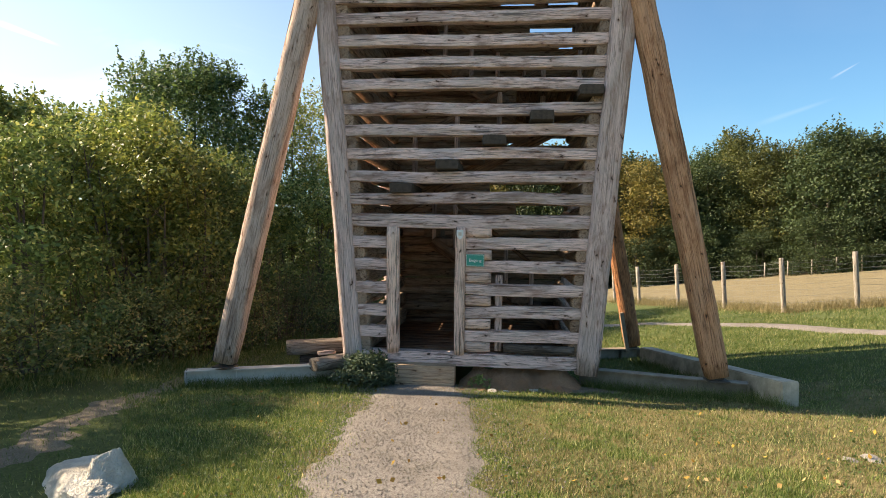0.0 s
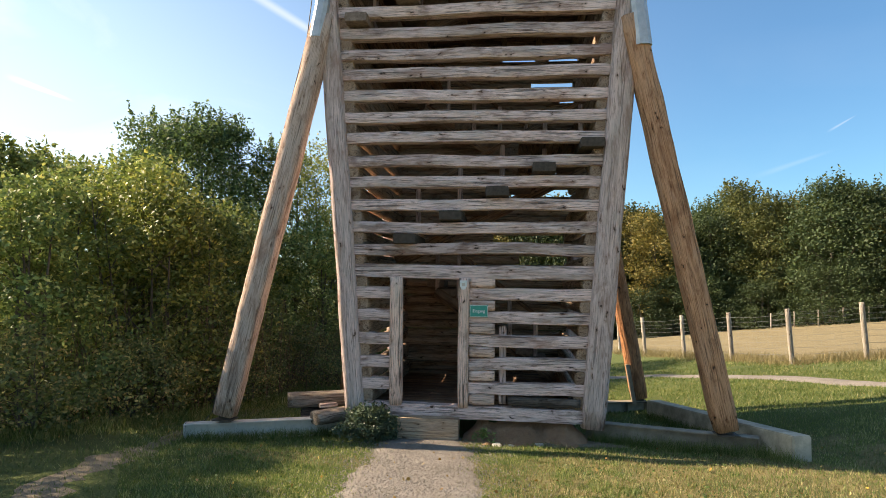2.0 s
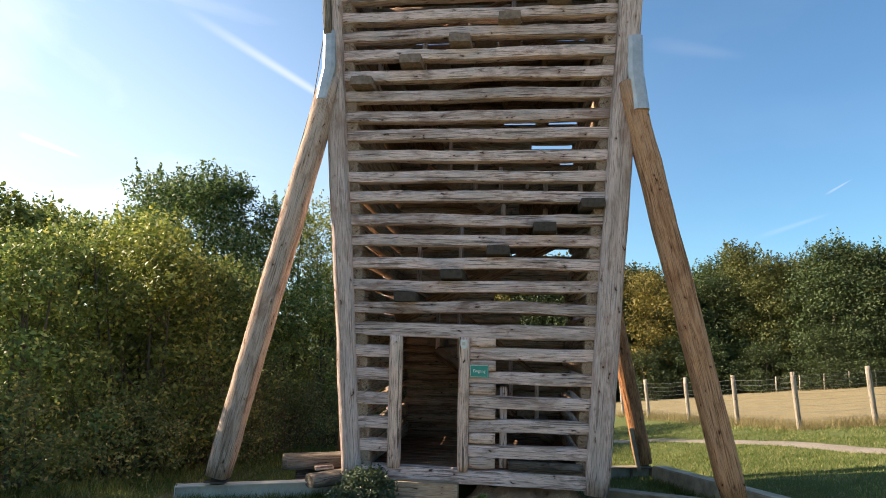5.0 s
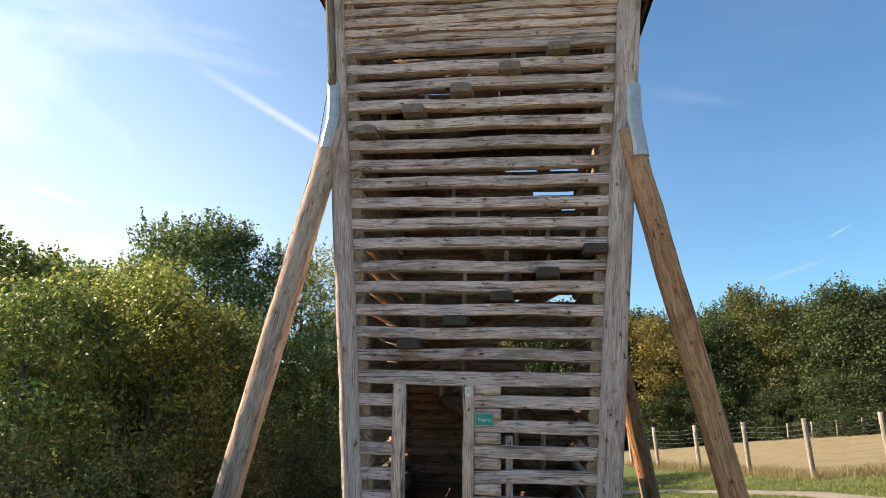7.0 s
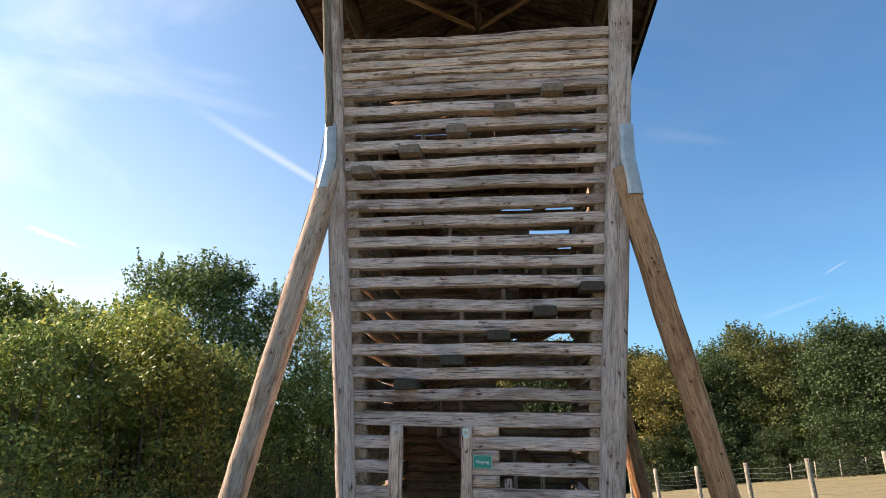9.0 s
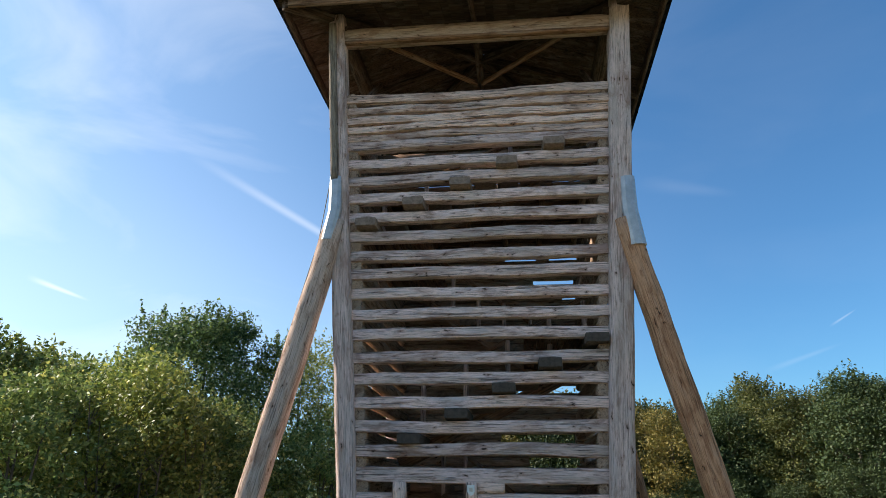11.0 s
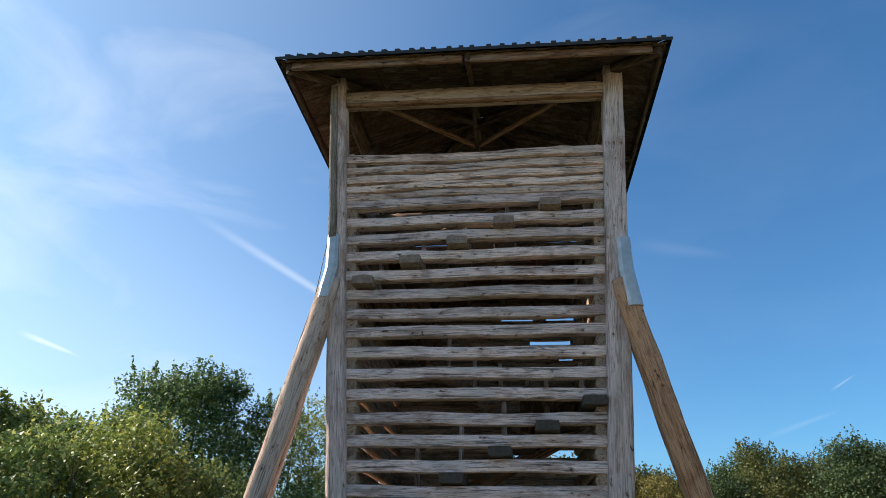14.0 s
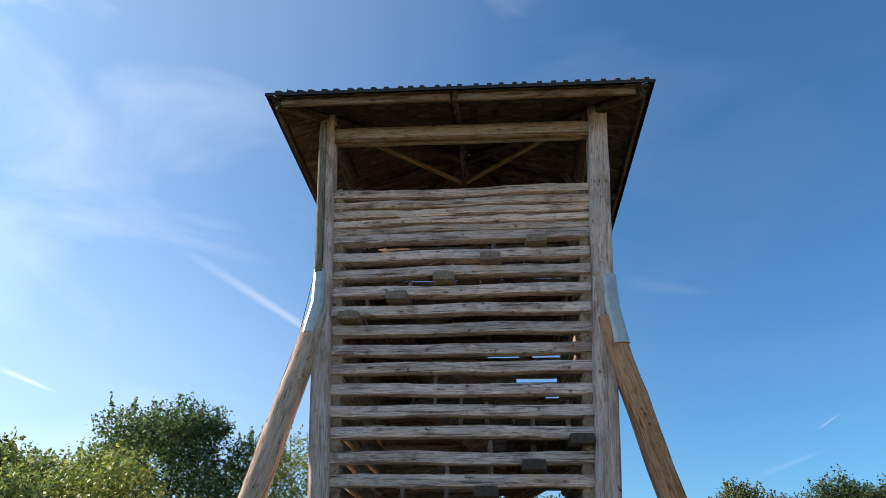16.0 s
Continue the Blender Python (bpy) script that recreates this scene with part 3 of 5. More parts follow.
def stairs():
    """Two-way flights of solid treads: along the front wall to the right, back along the rear wall."""
    def flight(x0, z0, x1, z1, y_of, way, shown):
        n = 8
        for i in range(n + 1):
            u = i / n
            x, z = x0 + (x1 - x0) * u, z0 + (z1 - z0) * u
            if way > 0:
                ya, yb = y_of(z) + (-0.13 if i % 2 == shown else 0.20), y_of(z) + 1.05
            else:
                ya, yb = y_of(z) - 1.05, y_of(z) - 0.2
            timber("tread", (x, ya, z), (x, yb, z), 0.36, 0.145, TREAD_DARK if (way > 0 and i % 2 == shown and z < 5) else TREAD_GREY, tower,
                   "thick wooden stair tread", roundness=16, rough=0.008, segs=5, crisp=True)
        for off in ((0.98,) if way > 0 else (-0.98,)):
            ym = y_of((z0 + z1) / 2) + off
            timber("stringer", (x0 - (0.3 if x1 > x0 else -0.3), ym, z0 - 0.32), (x1, ym, z1 - 0.16), 0.09, 0.22, WOOD_SHADED, tower, roundness=7, rough=0.006)
            timber("handrail", (x0, ym, z0 + 0.85), (x1, ym, z1 + 0.95), 0.07, 0.09, WOOD_SHADED, tower, roundness=6, rough=0.006)
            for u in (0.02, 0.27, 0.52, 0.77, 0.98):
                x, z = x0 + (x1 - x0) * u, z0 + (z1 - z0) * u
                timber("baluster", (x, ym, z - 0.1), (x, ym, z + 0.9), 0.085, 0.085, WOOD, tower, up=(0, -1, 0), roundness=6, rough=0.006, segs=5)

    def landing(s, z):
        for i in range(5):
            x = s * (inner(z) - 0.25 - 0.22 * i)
            timber("landing_plank", (x, front(z) + 0.2, z), (x, back(z) - 0.95, z), 0.21, 0.06, WOOD_SHADED, tower, roundness=9, rough=0.004, segs=4)

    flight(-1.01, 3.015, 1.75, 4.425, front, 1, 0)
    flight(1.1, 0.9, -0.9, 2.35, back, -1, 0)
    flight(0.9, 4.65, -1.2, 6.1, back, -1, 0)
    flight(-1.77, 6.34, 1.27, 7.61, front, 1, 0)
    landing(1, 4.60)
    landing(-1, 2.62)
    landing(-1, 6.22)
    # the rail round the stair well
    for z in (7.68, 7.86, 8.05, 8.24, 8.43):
        timber("well_board", (-2.05, 1.18, z), (2.05, 1.18, z), 0.05, 0.165, WOOD_SHADED, tower, roundness=8, rough=0.005, segs=6)
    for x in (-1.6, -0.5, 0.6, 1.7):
        timber("well_post", (x, 1.25, 7.6), (x, 1.25, 8.55), 0.1, 0.1, WOOD_SHADED, tower, up=(0, -1, 0), roundness=7, segs=4)
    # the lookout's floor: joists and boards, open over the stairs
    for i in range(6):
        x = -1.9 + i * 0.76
        timber("joist", (x, 1.2, 7.55), (x, back(7.5) - 0.1, 7.55), 0.12, 0.18, WOOD_SHADED, tower, roundness=6, segs=4)
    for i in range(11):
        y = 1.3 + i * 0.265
        timber("lookout_board", (-2.1, y, 7.67), (2.1, y, 7.67), 0.255, 0.05, WOOD_SHADED, tower, roundness=10, rough=0.003, segs=4)


def roof():
    """A hipped roof: plates, rafters, boarded underside, fascia boards and ribbed sheeting."""
    ez, cy = 10.17, DEEP / 2
    hx, hy = 3.38, DEEP / 2 + 1.46
    top = 11.3
    zf = 9.90
    for y in (front(zf) + 0.10, back(zf) - 0.10):
        timber("wall_plate", (-2.42, y, zf + 0.035), (2.42, y, zf - 0.035), 0.22, 0.31, WOOD_LEG_PALE, tower, "broad sawn plate beam under the roof", roundness=10, rough=0.006)
    timber("plate_lip", (-2.3, front(9.76) + 0.0, 9.775), (2.3, front(9.76) + 0.0, 9.705), 0.1, 0.06, WOOD_SHADED, tower, roundness=10, rough=0.004)
    for s in (-1, 1):
        x = s * (inner(zf) + 0.05)
        timber("wall_plate", (x, front(zf), zf + 0.12), (x, back(zf), zf + 0.12), 0.22, 0.3, WOOD_ROOF_SHADED, tower, roundness=10, rough=0.006)
    apex = Vector((0, cy, top))
    corners = [Vector((-hx + 0.04, cy - hy, ez + 0.03)), Vector((hx - 0.09, cy - hy, ez - 0.09)), Vector((hx - 0.09, cy + hy, ez - 0.09)), Vector((-hx + 0.04, cy + hy, ez + 0.03))]
    # boarded underside: narrow boards running up each slope
    rs = random.Random(3)
    for k in range(4):
        a, b = corners[k], corners[(k + 1) % 4]
        nrm = (b - a).cross(apex - a).normalized()
        n = 34
        for i in range(n):
            u0, u1 = max(0, i / n - 0.004), min(1, (i + 1) / n + 0.004)
            drop = nrm * (-0.014 * (i % 2) - 0.012 * rs.random())
            up_slope = apex - a.lerp(b, 0.5)
            p0, p1 = a.lerp(b, u0) + drop, a.lerp(b, u1) + drop
            q0, q1 = p0 + up_slope * (2 * min(u0, 1 - u0)), p1 + up_slope * (2 * min(u1, 1 - u1))
            verts = [p0, p1, q1, q0] + [v + nrm * 0.02 for v in (p0, p1, q1, q0)]
            faces = [(0, 3, 2, 1), (4, 5, 6, 7), (0, 1, 5, 4), (1, 2, 6, 5), (2, 3, 7, 6), (3, 0, 4, 7)]
            put("soffit_board", mesh_of("soffit_board", verts, faces, WOOD_ROOF_SHADED), tower)
        # ribbed sheeting on top, standing a little over the eave
        out = (b - a).normalized()
        down = (a.lerp(b, 0.5) - apex).normalized()
        verts, faces = [], []
        prof = []
        m = 30
        rnd = random.Random(k)
        for i in range(m):
            c = (i + 0.5 + rnd.uniform(-0.22, 0.22)) / m
            w = 0.20 / m
            prof += [(c - w, 0.0), (c - w * 0.85, 0.036), (c + w * 0.85, 0.036), (c + w, 0.0)]
        prof = [(-0.012, 0.0)] + prof + [(1.012, 0.0)]
        for u, h in prof:
            e = a.lerp(b, u) + down * 0.07 + nrm * (0.06 + h)
            t = e.lerp(apex + nrm * (0.06 + h * 0.2), 0.998)
            verts += [e, t, e - nrm * (h + 0.055)]
        for i in range(len(prof) - 1):
            j = 3 * i
            faces += [(j, j + 3, j + 4, j + 1), (j, j + 2, j + 5, j + 3)]
        put("roof_sheet", mesh_of("roof_sheet", verts, faces, ROOF_SHEET), tower, None, "dark ribbed roof sheeting")
        # fascia in two lengths with a butt joint
        inn = -down * 0.05
        a2, b2 = a + inn + nrm * -0.09, b + inn + nrm * -0.09
        for u0, u1 in ((0.03, 0.487), (0.493, 0.965)):
            # front fascia in lighter brown, the others in the shade-darkened wood
            timber("fascia", a2.lerp(b2, u0), a2.lerp(b2, u1), 0.06, 0.17, WOOD_SHADED if k == 0 else WOOD_ROOF_SHADED, tower, "weathered fascia board", roundness=12, rough=0.004)
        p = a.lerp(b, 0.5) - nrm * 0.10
        timber("rafter", p, p + (apex - a.lerp(b, 0.5)) * 0.96, 0.09, 0.14, WOOD_ROOF_SHADED, tower, up=nrm, roundness=9, rough=0.004, segs=3)
        timber("hip_rafter", a.lerp(apex, 0.03) - Vector((0, 0, 0.12)), apex - Vector((0, 0, 0.16)), 0.13, 0.17, WOOD_ROOF_SHADED, tower, roundness=9, rough=0.004)
    # ties and king post seen under the roof
    for s in (-1, 1):
        timber("roof_tie", (s * 1.62, -0.26, 10.0), (s * 0.05, 1.07, 10.0), 0.07, 0.08, WOOD_SHADED, tower, roundness=8, rough=0.004)
        timber("roof_strut", (s * inner(8.7) * 0.985, front(8.7) + 0.55, 8.8), (s * 2.0, 0.9, 10.0), 0.09, 0.1, WOOD_ROOF_SHADED, tower, roundness=8, rough=0.004)
    timber("cross_tie", (0.0, -0.3, 10.0), (0, 3.9, 10.0), 0.07, 0.08, WOOD_ROOF_SHADED, tower, roundness=8)
    timber("tie_rod", (-1.6, 2.6, 10.1), (1.6, 2.6, 10.1), 0.03, 0.03, WOOD_TAN, tower, roundness=4, segs=3)
    timber("roof_spike", (-3.1, cy - hy + 0.1, ez + 0.06), (-3.1, cy - hy + 0.1, ez + 0.33), 0.012, 0.012, RUST, tower, up=(0, -1, 0), segs=2, sides=6)


LEGS = [((-3.585, -0.60, 0.375), (-2.27, -0.44, 6.40), ((-2.375, 6.03, 0.105), (-2.285, 6.55, 0.105), (-2.315, 7.16, 0.10))),
        ((3.61, -0.25, 0.36), (2.28, -0.44, 6.25), ((2.435, 5.78, 0.12), (2.365, 6.38, 0.115), (2.375, 6.93, 0.11))),
        ((3.29, 4.15, 0.0), (2.19, 4.15, 6.2), ((2.24, 5.95, 0.12), (2.2, 6.4, 0.12), (2.25, 7.0, 0.11))),
        ((-2.95, 4.0, 0.0), (-2.22, 4.15, 6.2), ((-2.24, 5.95, 0.12), (-2.2, 6.4, 0.12), (-2.25, 7.0, 0.11)))]


def legs():
    for p, q, cap in LEGS:
        s = 1 if p[0] > 0 else -1
        p, q = Vector(p), Vector(q)
        leg = timber("brace_leg", p, q, 0.335, 0.34, WOOD_REAR_SHADED if p.y > 2 else WOOD_LEG_PALE if s < 0 else WOOD_LEG, tower, "brown round-edged bracing leg", up=(0, -1, 0), rough=0.013, segs=24, sides=20, roundness=4.6)
        # steel foot: plate, upright fin
        f = put("foot_plate", box_mesh("foot_plate", 0.30, 0.26, 0.02, RUST, 0.004), leg, pose(p.x, p.y, p.z - 0.065))
        put("foot_fin", box_mesh("foot_fin", 0.19, 0.035, 0.16, RUST, 0.004), leg, pose(p.x, p.y, p.z - 0.01))
        cap_mesh(leg, q.y, cap)
        if p.y > 2 and s > 0:
            put("steel_strap", box_mesh("steel_strap", 0.08, 0.08, 0.85, STEEL_WORN_SHADED, 0.008), leg, pose(p.x - 0.20, p.y - 0.16, p.z + 0.30, 0, -10, 0), "grey steel strap")


def cap_mesh(leg, y, cap):
    """A folded zinc sheet over the head of a leg: along the leg, then upright on the post."""
    verts, faces = [], []
    k = -1 if y < 2 else 1
    rows = [(x, z, w, y + k * 0.03 + (0 if i < 2 else k * 0.01), 0.165 if i < 2 else 0.13) for i, (x, z, w) in enumerate(cap)]
    n = 14
    for x, z, w, yy, ry in rows:
        for j in range(n):
            a = 2 * math.pi * (j + 0.5) / n
            cc, ss = math.cos(a), math.sin(a)
            r = (abs(cc) ** 5 + abs(ss) ** 5) ** -0.2
            verts.append((x + cc * r * w, yy + ss * r * ry, z))
    for i in range(2):
        for j in range(n):
            faces.append((i * n + j, i * n + (j + 1) % n, (i + 1) * n + (j + 1) % n, (i + 1) * n + j))
    faces.append(tuple(range(2 * n, 3 * n)))
    faces.append(tuple(range(n))[::-1])
    put("metal_cap", mesh_of("metal_cap", verts, faces, ZINC), leg, None, "folded zinc cap")


def i_beam(name, p, q, h, w, label, steel=STEEL):
    """A rolled steel joist lying from p to q, with a stiffener plate."""
    t, prof = 0.016, []
    a, b = w / 2, h / 2
    prof = [(-a, -b), (a, -b), (a, -b + t), (t / 2, -b + t), (t / 2, b - t), (a, b - t), (a, b), (-a, b), (-a, b - t), (-t / 2, b - t), (-t / 2, -b + t), (-a, -b + t)]
    L_ = (Vector(q) - Vector(p)).length
    verts = [(0, y, z) for y, z in prof] + [(L_, y, z) for y, z in prof]
    n = len(prof)
    faces = [(i, (i + 1) % n, n + (i + 1) % n, n + i) for i in range(n)]
    faces += [tuple(range(n))[::-1], tuple(range(n, 2 * n))]
    ob = tagged(put(name, mesh_of(name, verts, faces, steel), None, axis_pose(p, q)), label, "steel beam", "steel beams under the legs")
    put("stiffener", box_mesh("stiffener", 0.014, w * 0.94, h - 2 * t, steel, 0.002), ob, axis_pose(p, q) @ pose(L_ * 0.72, 0, 0))
    put("end_plate", box_mesh("end_plate", 0.014, w * 0.98, h * 0.98, steel, 0.002), ob, axis_pose(p, q) @ pose(L_ - 0.006, 0, 0))
    return ob


front_logs()
corner_posts()
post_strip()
door_frame()
stairs()
roof()
legs()
i_beam("steel_beam", (-1.75, 0.20, 0.135), (-4.13, -0.76, 0.135), 0.25, 0.20, "grey painted steel beam lying on the grass under a leg")
i_beam("steel_beam", (1.75, 0.42, 0.145), (4.05, -0.24, 0.145), 0.25, 0.20, "grey steel beam on the grass beside the concrete block", STEEL_WORN_SHADED)
i_beam("steel_beam", (1.9, 3.4, -0.12), (3.4, 4.2, -0.18), 0.25, 0.20, "grey steel beam behind the tower under a rear leg", STEEL_WORN_SHADED)
i_beam("steel_beam", (-1.9, 3.4, -0.12), (-3.1, 4.05, -0.18), 0.25, 0.20, "grey steel beam behind the tower under a rear leg", STEEL_WORN_SHADED)


def concrete_wall():
    """A low board-marked concrete wall that sinks towards the back."""
    p0, p1 = Vector((4.42, -0.72, 0)), Vector((3.38, 3.25, 0))
    d = (p1 - p0).normalized()
    n = Vector((d.y, -d.x, 0))
    bm = bmesh.new()
    ring = []
    for c, zt in ((p0, 0.415), (p1, 0.13)):
        ring.append([bm.verts.new(c + n * w + Vector((0, 0, z))) for w, z in ((-0.14, zt - 0.62), (0.14, zt - 0.62), (0.14, zt), (-0.14, zt))])
    for k in range(4):
        bm.faces.new((ring[0][k], ring[0][(k + 1) % 4], ring[1][(k + 1) % 4], ring[1][k]))
    bm.faces.new(ring[0][::-1])
    bm.faces.new(ring[1])
    bmesh.ops.recalc_face_normals(bm, faces=bm.faces[:])
    bmesh.ops.bevel(bm, geom=bm.edges[:], offset=0.018, segments=2, affect="EDGES")
    me = bpy.data.meshes.new("concrete_wall")
    bm.to_mesh(me)
    bm.free()
    me.materials.append(CONCRETE)
    tagged(put("concrete_wall", me), "low beige concrete footing wall set in the grass", "wall")


concrete_wall()


def earth_bank():
    """Bare earth heaped against the underside of the sill beam."""
    nx, ny = 60, 12
    verts, faces = [], []
    for j in range(ny + 1):
        for i in range(nx + 1):
            x, v = -0.12 + 1.85 * i / nx, j / ny
            y = -0.42 + 0.62 * v + 0.06 * noise.noise((x * 2.1, 0.3, 0))
            side = min(1.0, 5 * min(i / nx, 1 - i / nx) + 0.25)
            h = (0.31 * v ** 1.3 + 0.07 * noise.noise((x * 4, y * 4, 0)) + 0.045 * noise.noise((x * 13, y * 13, 3))) * side
            verts.append((x, y, bumpy(x, y) - 0.02 + h))
    for j in range(ny):
        for i in range(nx):
            a = j * (nx + 1) + i
            faces.append((a, a + 1, a + nx + 2, a + nx + 1))
    tagged(put("earth_bank", mesh_of("earth_bank", verts, faces, EARTH, True)), "bare brown earth heaped under the sill beam", "ground", kind="structure")


earth_bank()


# ---- timber offcuts, plants, rocks by the tower ----
def offcut_stack():
    b = timber("squared_beam", (-2.98, 0.33, 0.43), (-1.70, 0.80, 0.47), 0.38, 0.21, WOOD_OLD_DARK, None, roundness=9, rough=0.012)
    tagged(b, "dark weathered squared beam end beside the corner post", "beam")
    b = timber("support_block", (-2.78, 0.42, 0.16), (-2.35, 0.55, 0.17), 0.28, 0.33, WOOD_DARK, None, roundness=7, rough=0.012)
    tagged(b, "dark wooden block under the squared beam", "block")
    b = timber("half_log", (-2.36, -0.22, 0.29), (-1.72, 0.34, 0.33), 0.34, 0.20, WOOD_OLD_DARK, None, roundness=3.5, rough=0.02)
    tagged(b, "grey half log lying across the steel beam", "log")
    b = timber("wood_offcut", (-2.34, 0.0, 0.42), (-2.12, 0.16, 0.43), 0.12, 0.06, WOOD_TAN, None, roundness=3.5, rough=0.02)
    tagged(b, "small pale wood offcut on the half log", "offcut")


def rock(name, c, size, seed, label, mat=ROCK):
    """A broken stone: a ball cut by flat planes, roughened."""
    bm = bmesh.new()
    bmesh.ops.create_icosphere(bm, subdivisions=5, radius=1.0)
    rnd = random.Random(int(seed * 10))
    cuts = [(Vector((rnd.gauss(0, 1), rnd.gauss(0, 1), rnd.gauss(0.2, 0.8))).normalized(), rnd.uniform(0.48, 0.82)) for _ in range(13)]
    for v in bm.verts:
        p = v.co * (1.0 + 0.16 * noise.noise(v.co * 1.4 + Vector((seed, 0, 0))))
        for n, d in cuts:
            over = p.dot(n) - d
            if over > 0:
                p -= n * over * 0.94
        v.co = p * (1.18 + 0.05 * noise.noise(p * 6 + Vector((seed, 1, 0))) + 0.03 * noise.noise(p * 17))
        v.co.x, v.co.y, v.co.z = v.co.x * size[0], v.co.y * size[1], v.co.z * size[2]
    me = bpy.data.meshes.new(name)
    bm.to_mesh(me)
    bm.free()
    me.materials.append(mat)
    x, y = c
    return tagged(put(name, me, None, pose(x, y, bumpy(x, y) + size[2] * 0.25, 0, 0, seed * 40)), label, "rock")


offcut_stack()
rock("boulder", (-2.68, -5.02), (0.50, 0.30, 0.16), 3.0, "pale jagged limestone boulder lying in the grass")
rock("boulder", (-2.47, -4.92), (0.19, 0.22, 0.25), 5.4, "upright pale limestone block leaning on the boulder")
for sx, sy, sa in ((0.62, -0.30, 11.0), (1.02, -0.34, 12.0), (1.38, -0.26, 13.0), (0.40, -0.38, 14.0)):
    rock("flat_stone", (sx, sy), (0.09, 0.06, 0.035), sa, "flat pale stone in the bare earth under the sill", ROCK)
rock("field_stone", (4.1, -3.2), (0.12, 0.10, 0.03), 7.0, "flat grey stone sunk in the grass", STONE)
rock("field_stone", (3.85, -3.28), (0.07, 0.08, 0.025), 8.0, "flat grey stone sunk in the grass", STONE)


# ---- the sign and badge at the door ----
def text_mesh(name, body, size, mat):
    cu = bpy.data.curves.new(name, "FONT")
    cu.body, cu.size, cu.align_x, cu.align_y, cu.extrude = body, size, "CENTER", "CENTER", 0.0015
    tmp = new(name, cu)
    dg = bpy.context.evaluated_depsgraph_get()
    me = bpy.data.meshes.new_from_object(tmp.evaluated_get(dg))
    bpy.data.objects.remove(tmp)
    me.materials.clear()
    me.materials.append(mat)
    return me


def door_sign():
    z = 1.945
    m = pose(0.11, front(z) - 0.014, z, 90 + math.degrees(math.atan(LEAN)), 0, 0)
    s = tagged(put("entrance_sign", box_mesh("entrance_sign", 0.275, 0.185, 0.008, SIGN_GREEN, 0.003), None, m), "small green entrance sign with white lettering on the log wall", "sign")
    put("lettering", text_mesh("lettering", "Eingang", 0.062, SIGN_WHITE), s, m @ pose(0, 0.0, 0.005))
    rim = bmesh.new()
    for sx, sy, x, y in ((0.262, 0.005, 0, 0.083), (0.262, 0.005, 0, -0.083), (0.005, 0.166, 0.129, 0), (0.005, 0.166, -0.129, 0)):
        r = bmesh.ops.create_cube(rim, size=1.0)
        bmesh.ops.scale(rim, vec=(sx, sy, 0.003), verts=r["verts"])
        bmesh.ops.translate(rim, vec=(x, y, 0.004), verts=r["verts"])
    me = bpy.data.meshes.new("border")
    rim.to_mesh(me)
    me.materials.append(SIGN_WHITE)
    put("border", me, s, m)
    z = 2.33
    m = pose(-0.12, front(z) - 0.05, z, 90 + math.degrees(math.atan(LEAN)), 0, 0)
    out = [(-0.05, 0.07), (0.05, 0.07), (0.05, -0.02), (0.03, -0.055), (0, -0.075), (-0.03, -0.055), (-0.05, -0.02)]
    verts = [(x, y, 0.0) for x, y in out] + [(x, y, 0.008) for x, y in out]
    n = len(out)
    faces = [tuple(range(n))[::-1], tuple(range(n, 2 * n))] + [(i, (i + 1) % n, n + (i + 1) % n, n + i) for i in range(n)]
    b = tagged(put("badge", mesh_of("badge", verts, faces, SHIELD), None, m), "small pale shield-shaped badge on the door jamb", "badge")
    put("emblem", box_mesh("emblem", 0.045, 0.05, 0.006, STEEL, 0.002), b, m @ pose(0, 0.01, 0.008))


door_sign()


def cable():
    """A thin dark cable: over the steel beam, up the leg's edge and along the post."""
    def leg_edge(z):
        p, q = Vector(LEGS[0][0]), Vector(LEGS[0][1])
        u = (z - p.z) / (q.z - p.z)
        c = p.lerp(q, u)
        return (c.x - 0.165, c.y - 0.10, z)
    pts = [(-4.12, -0.80, 0.10), (-4.10, -0.78, 0.275), (-3.9, -0.62, 0.275), leg_edge(0.42)] + [leg_edge(0.42 + 0.7 * i) for i in range(1, 9)]
    pts += [(-inner(z) - 0.325, front(z) + 0.02, z) for z in (7.2, 7.8, 8.4, 9.0, 9.6, 10.1)]
    verts, faces, n, r = [], [], 6, 0.008
    for p in pts:
        for k in range(n):
            a = 2 * math.pi * k / n
            verts.append((p[0] + r * math.cos(a), p[1] + r * math.sin(a), p[2] + (0.3 * r if k < 3 else 0)))
    for i in range(len(pts) - 1):
        for k in range(n):
            a, b = i * n + k, i * n + (k + 1) % n
            faces.append((a, b, b + n, a + n))
    c = tagged(put("cable", mesh_of("cable", verts, faces, CABLE, True)), "thin dark cable clipped along a leg and corner post", "cable")
    for z in (7.5, 8.1, 8.7, 9.3, 9.9):
        put("clip", box_mesh("clip", 0.05, 0.07, 0.03, CABLE, 0.005), c, pose(-inner(z) - 0.315, front(z) + 0.03, z))


cable()


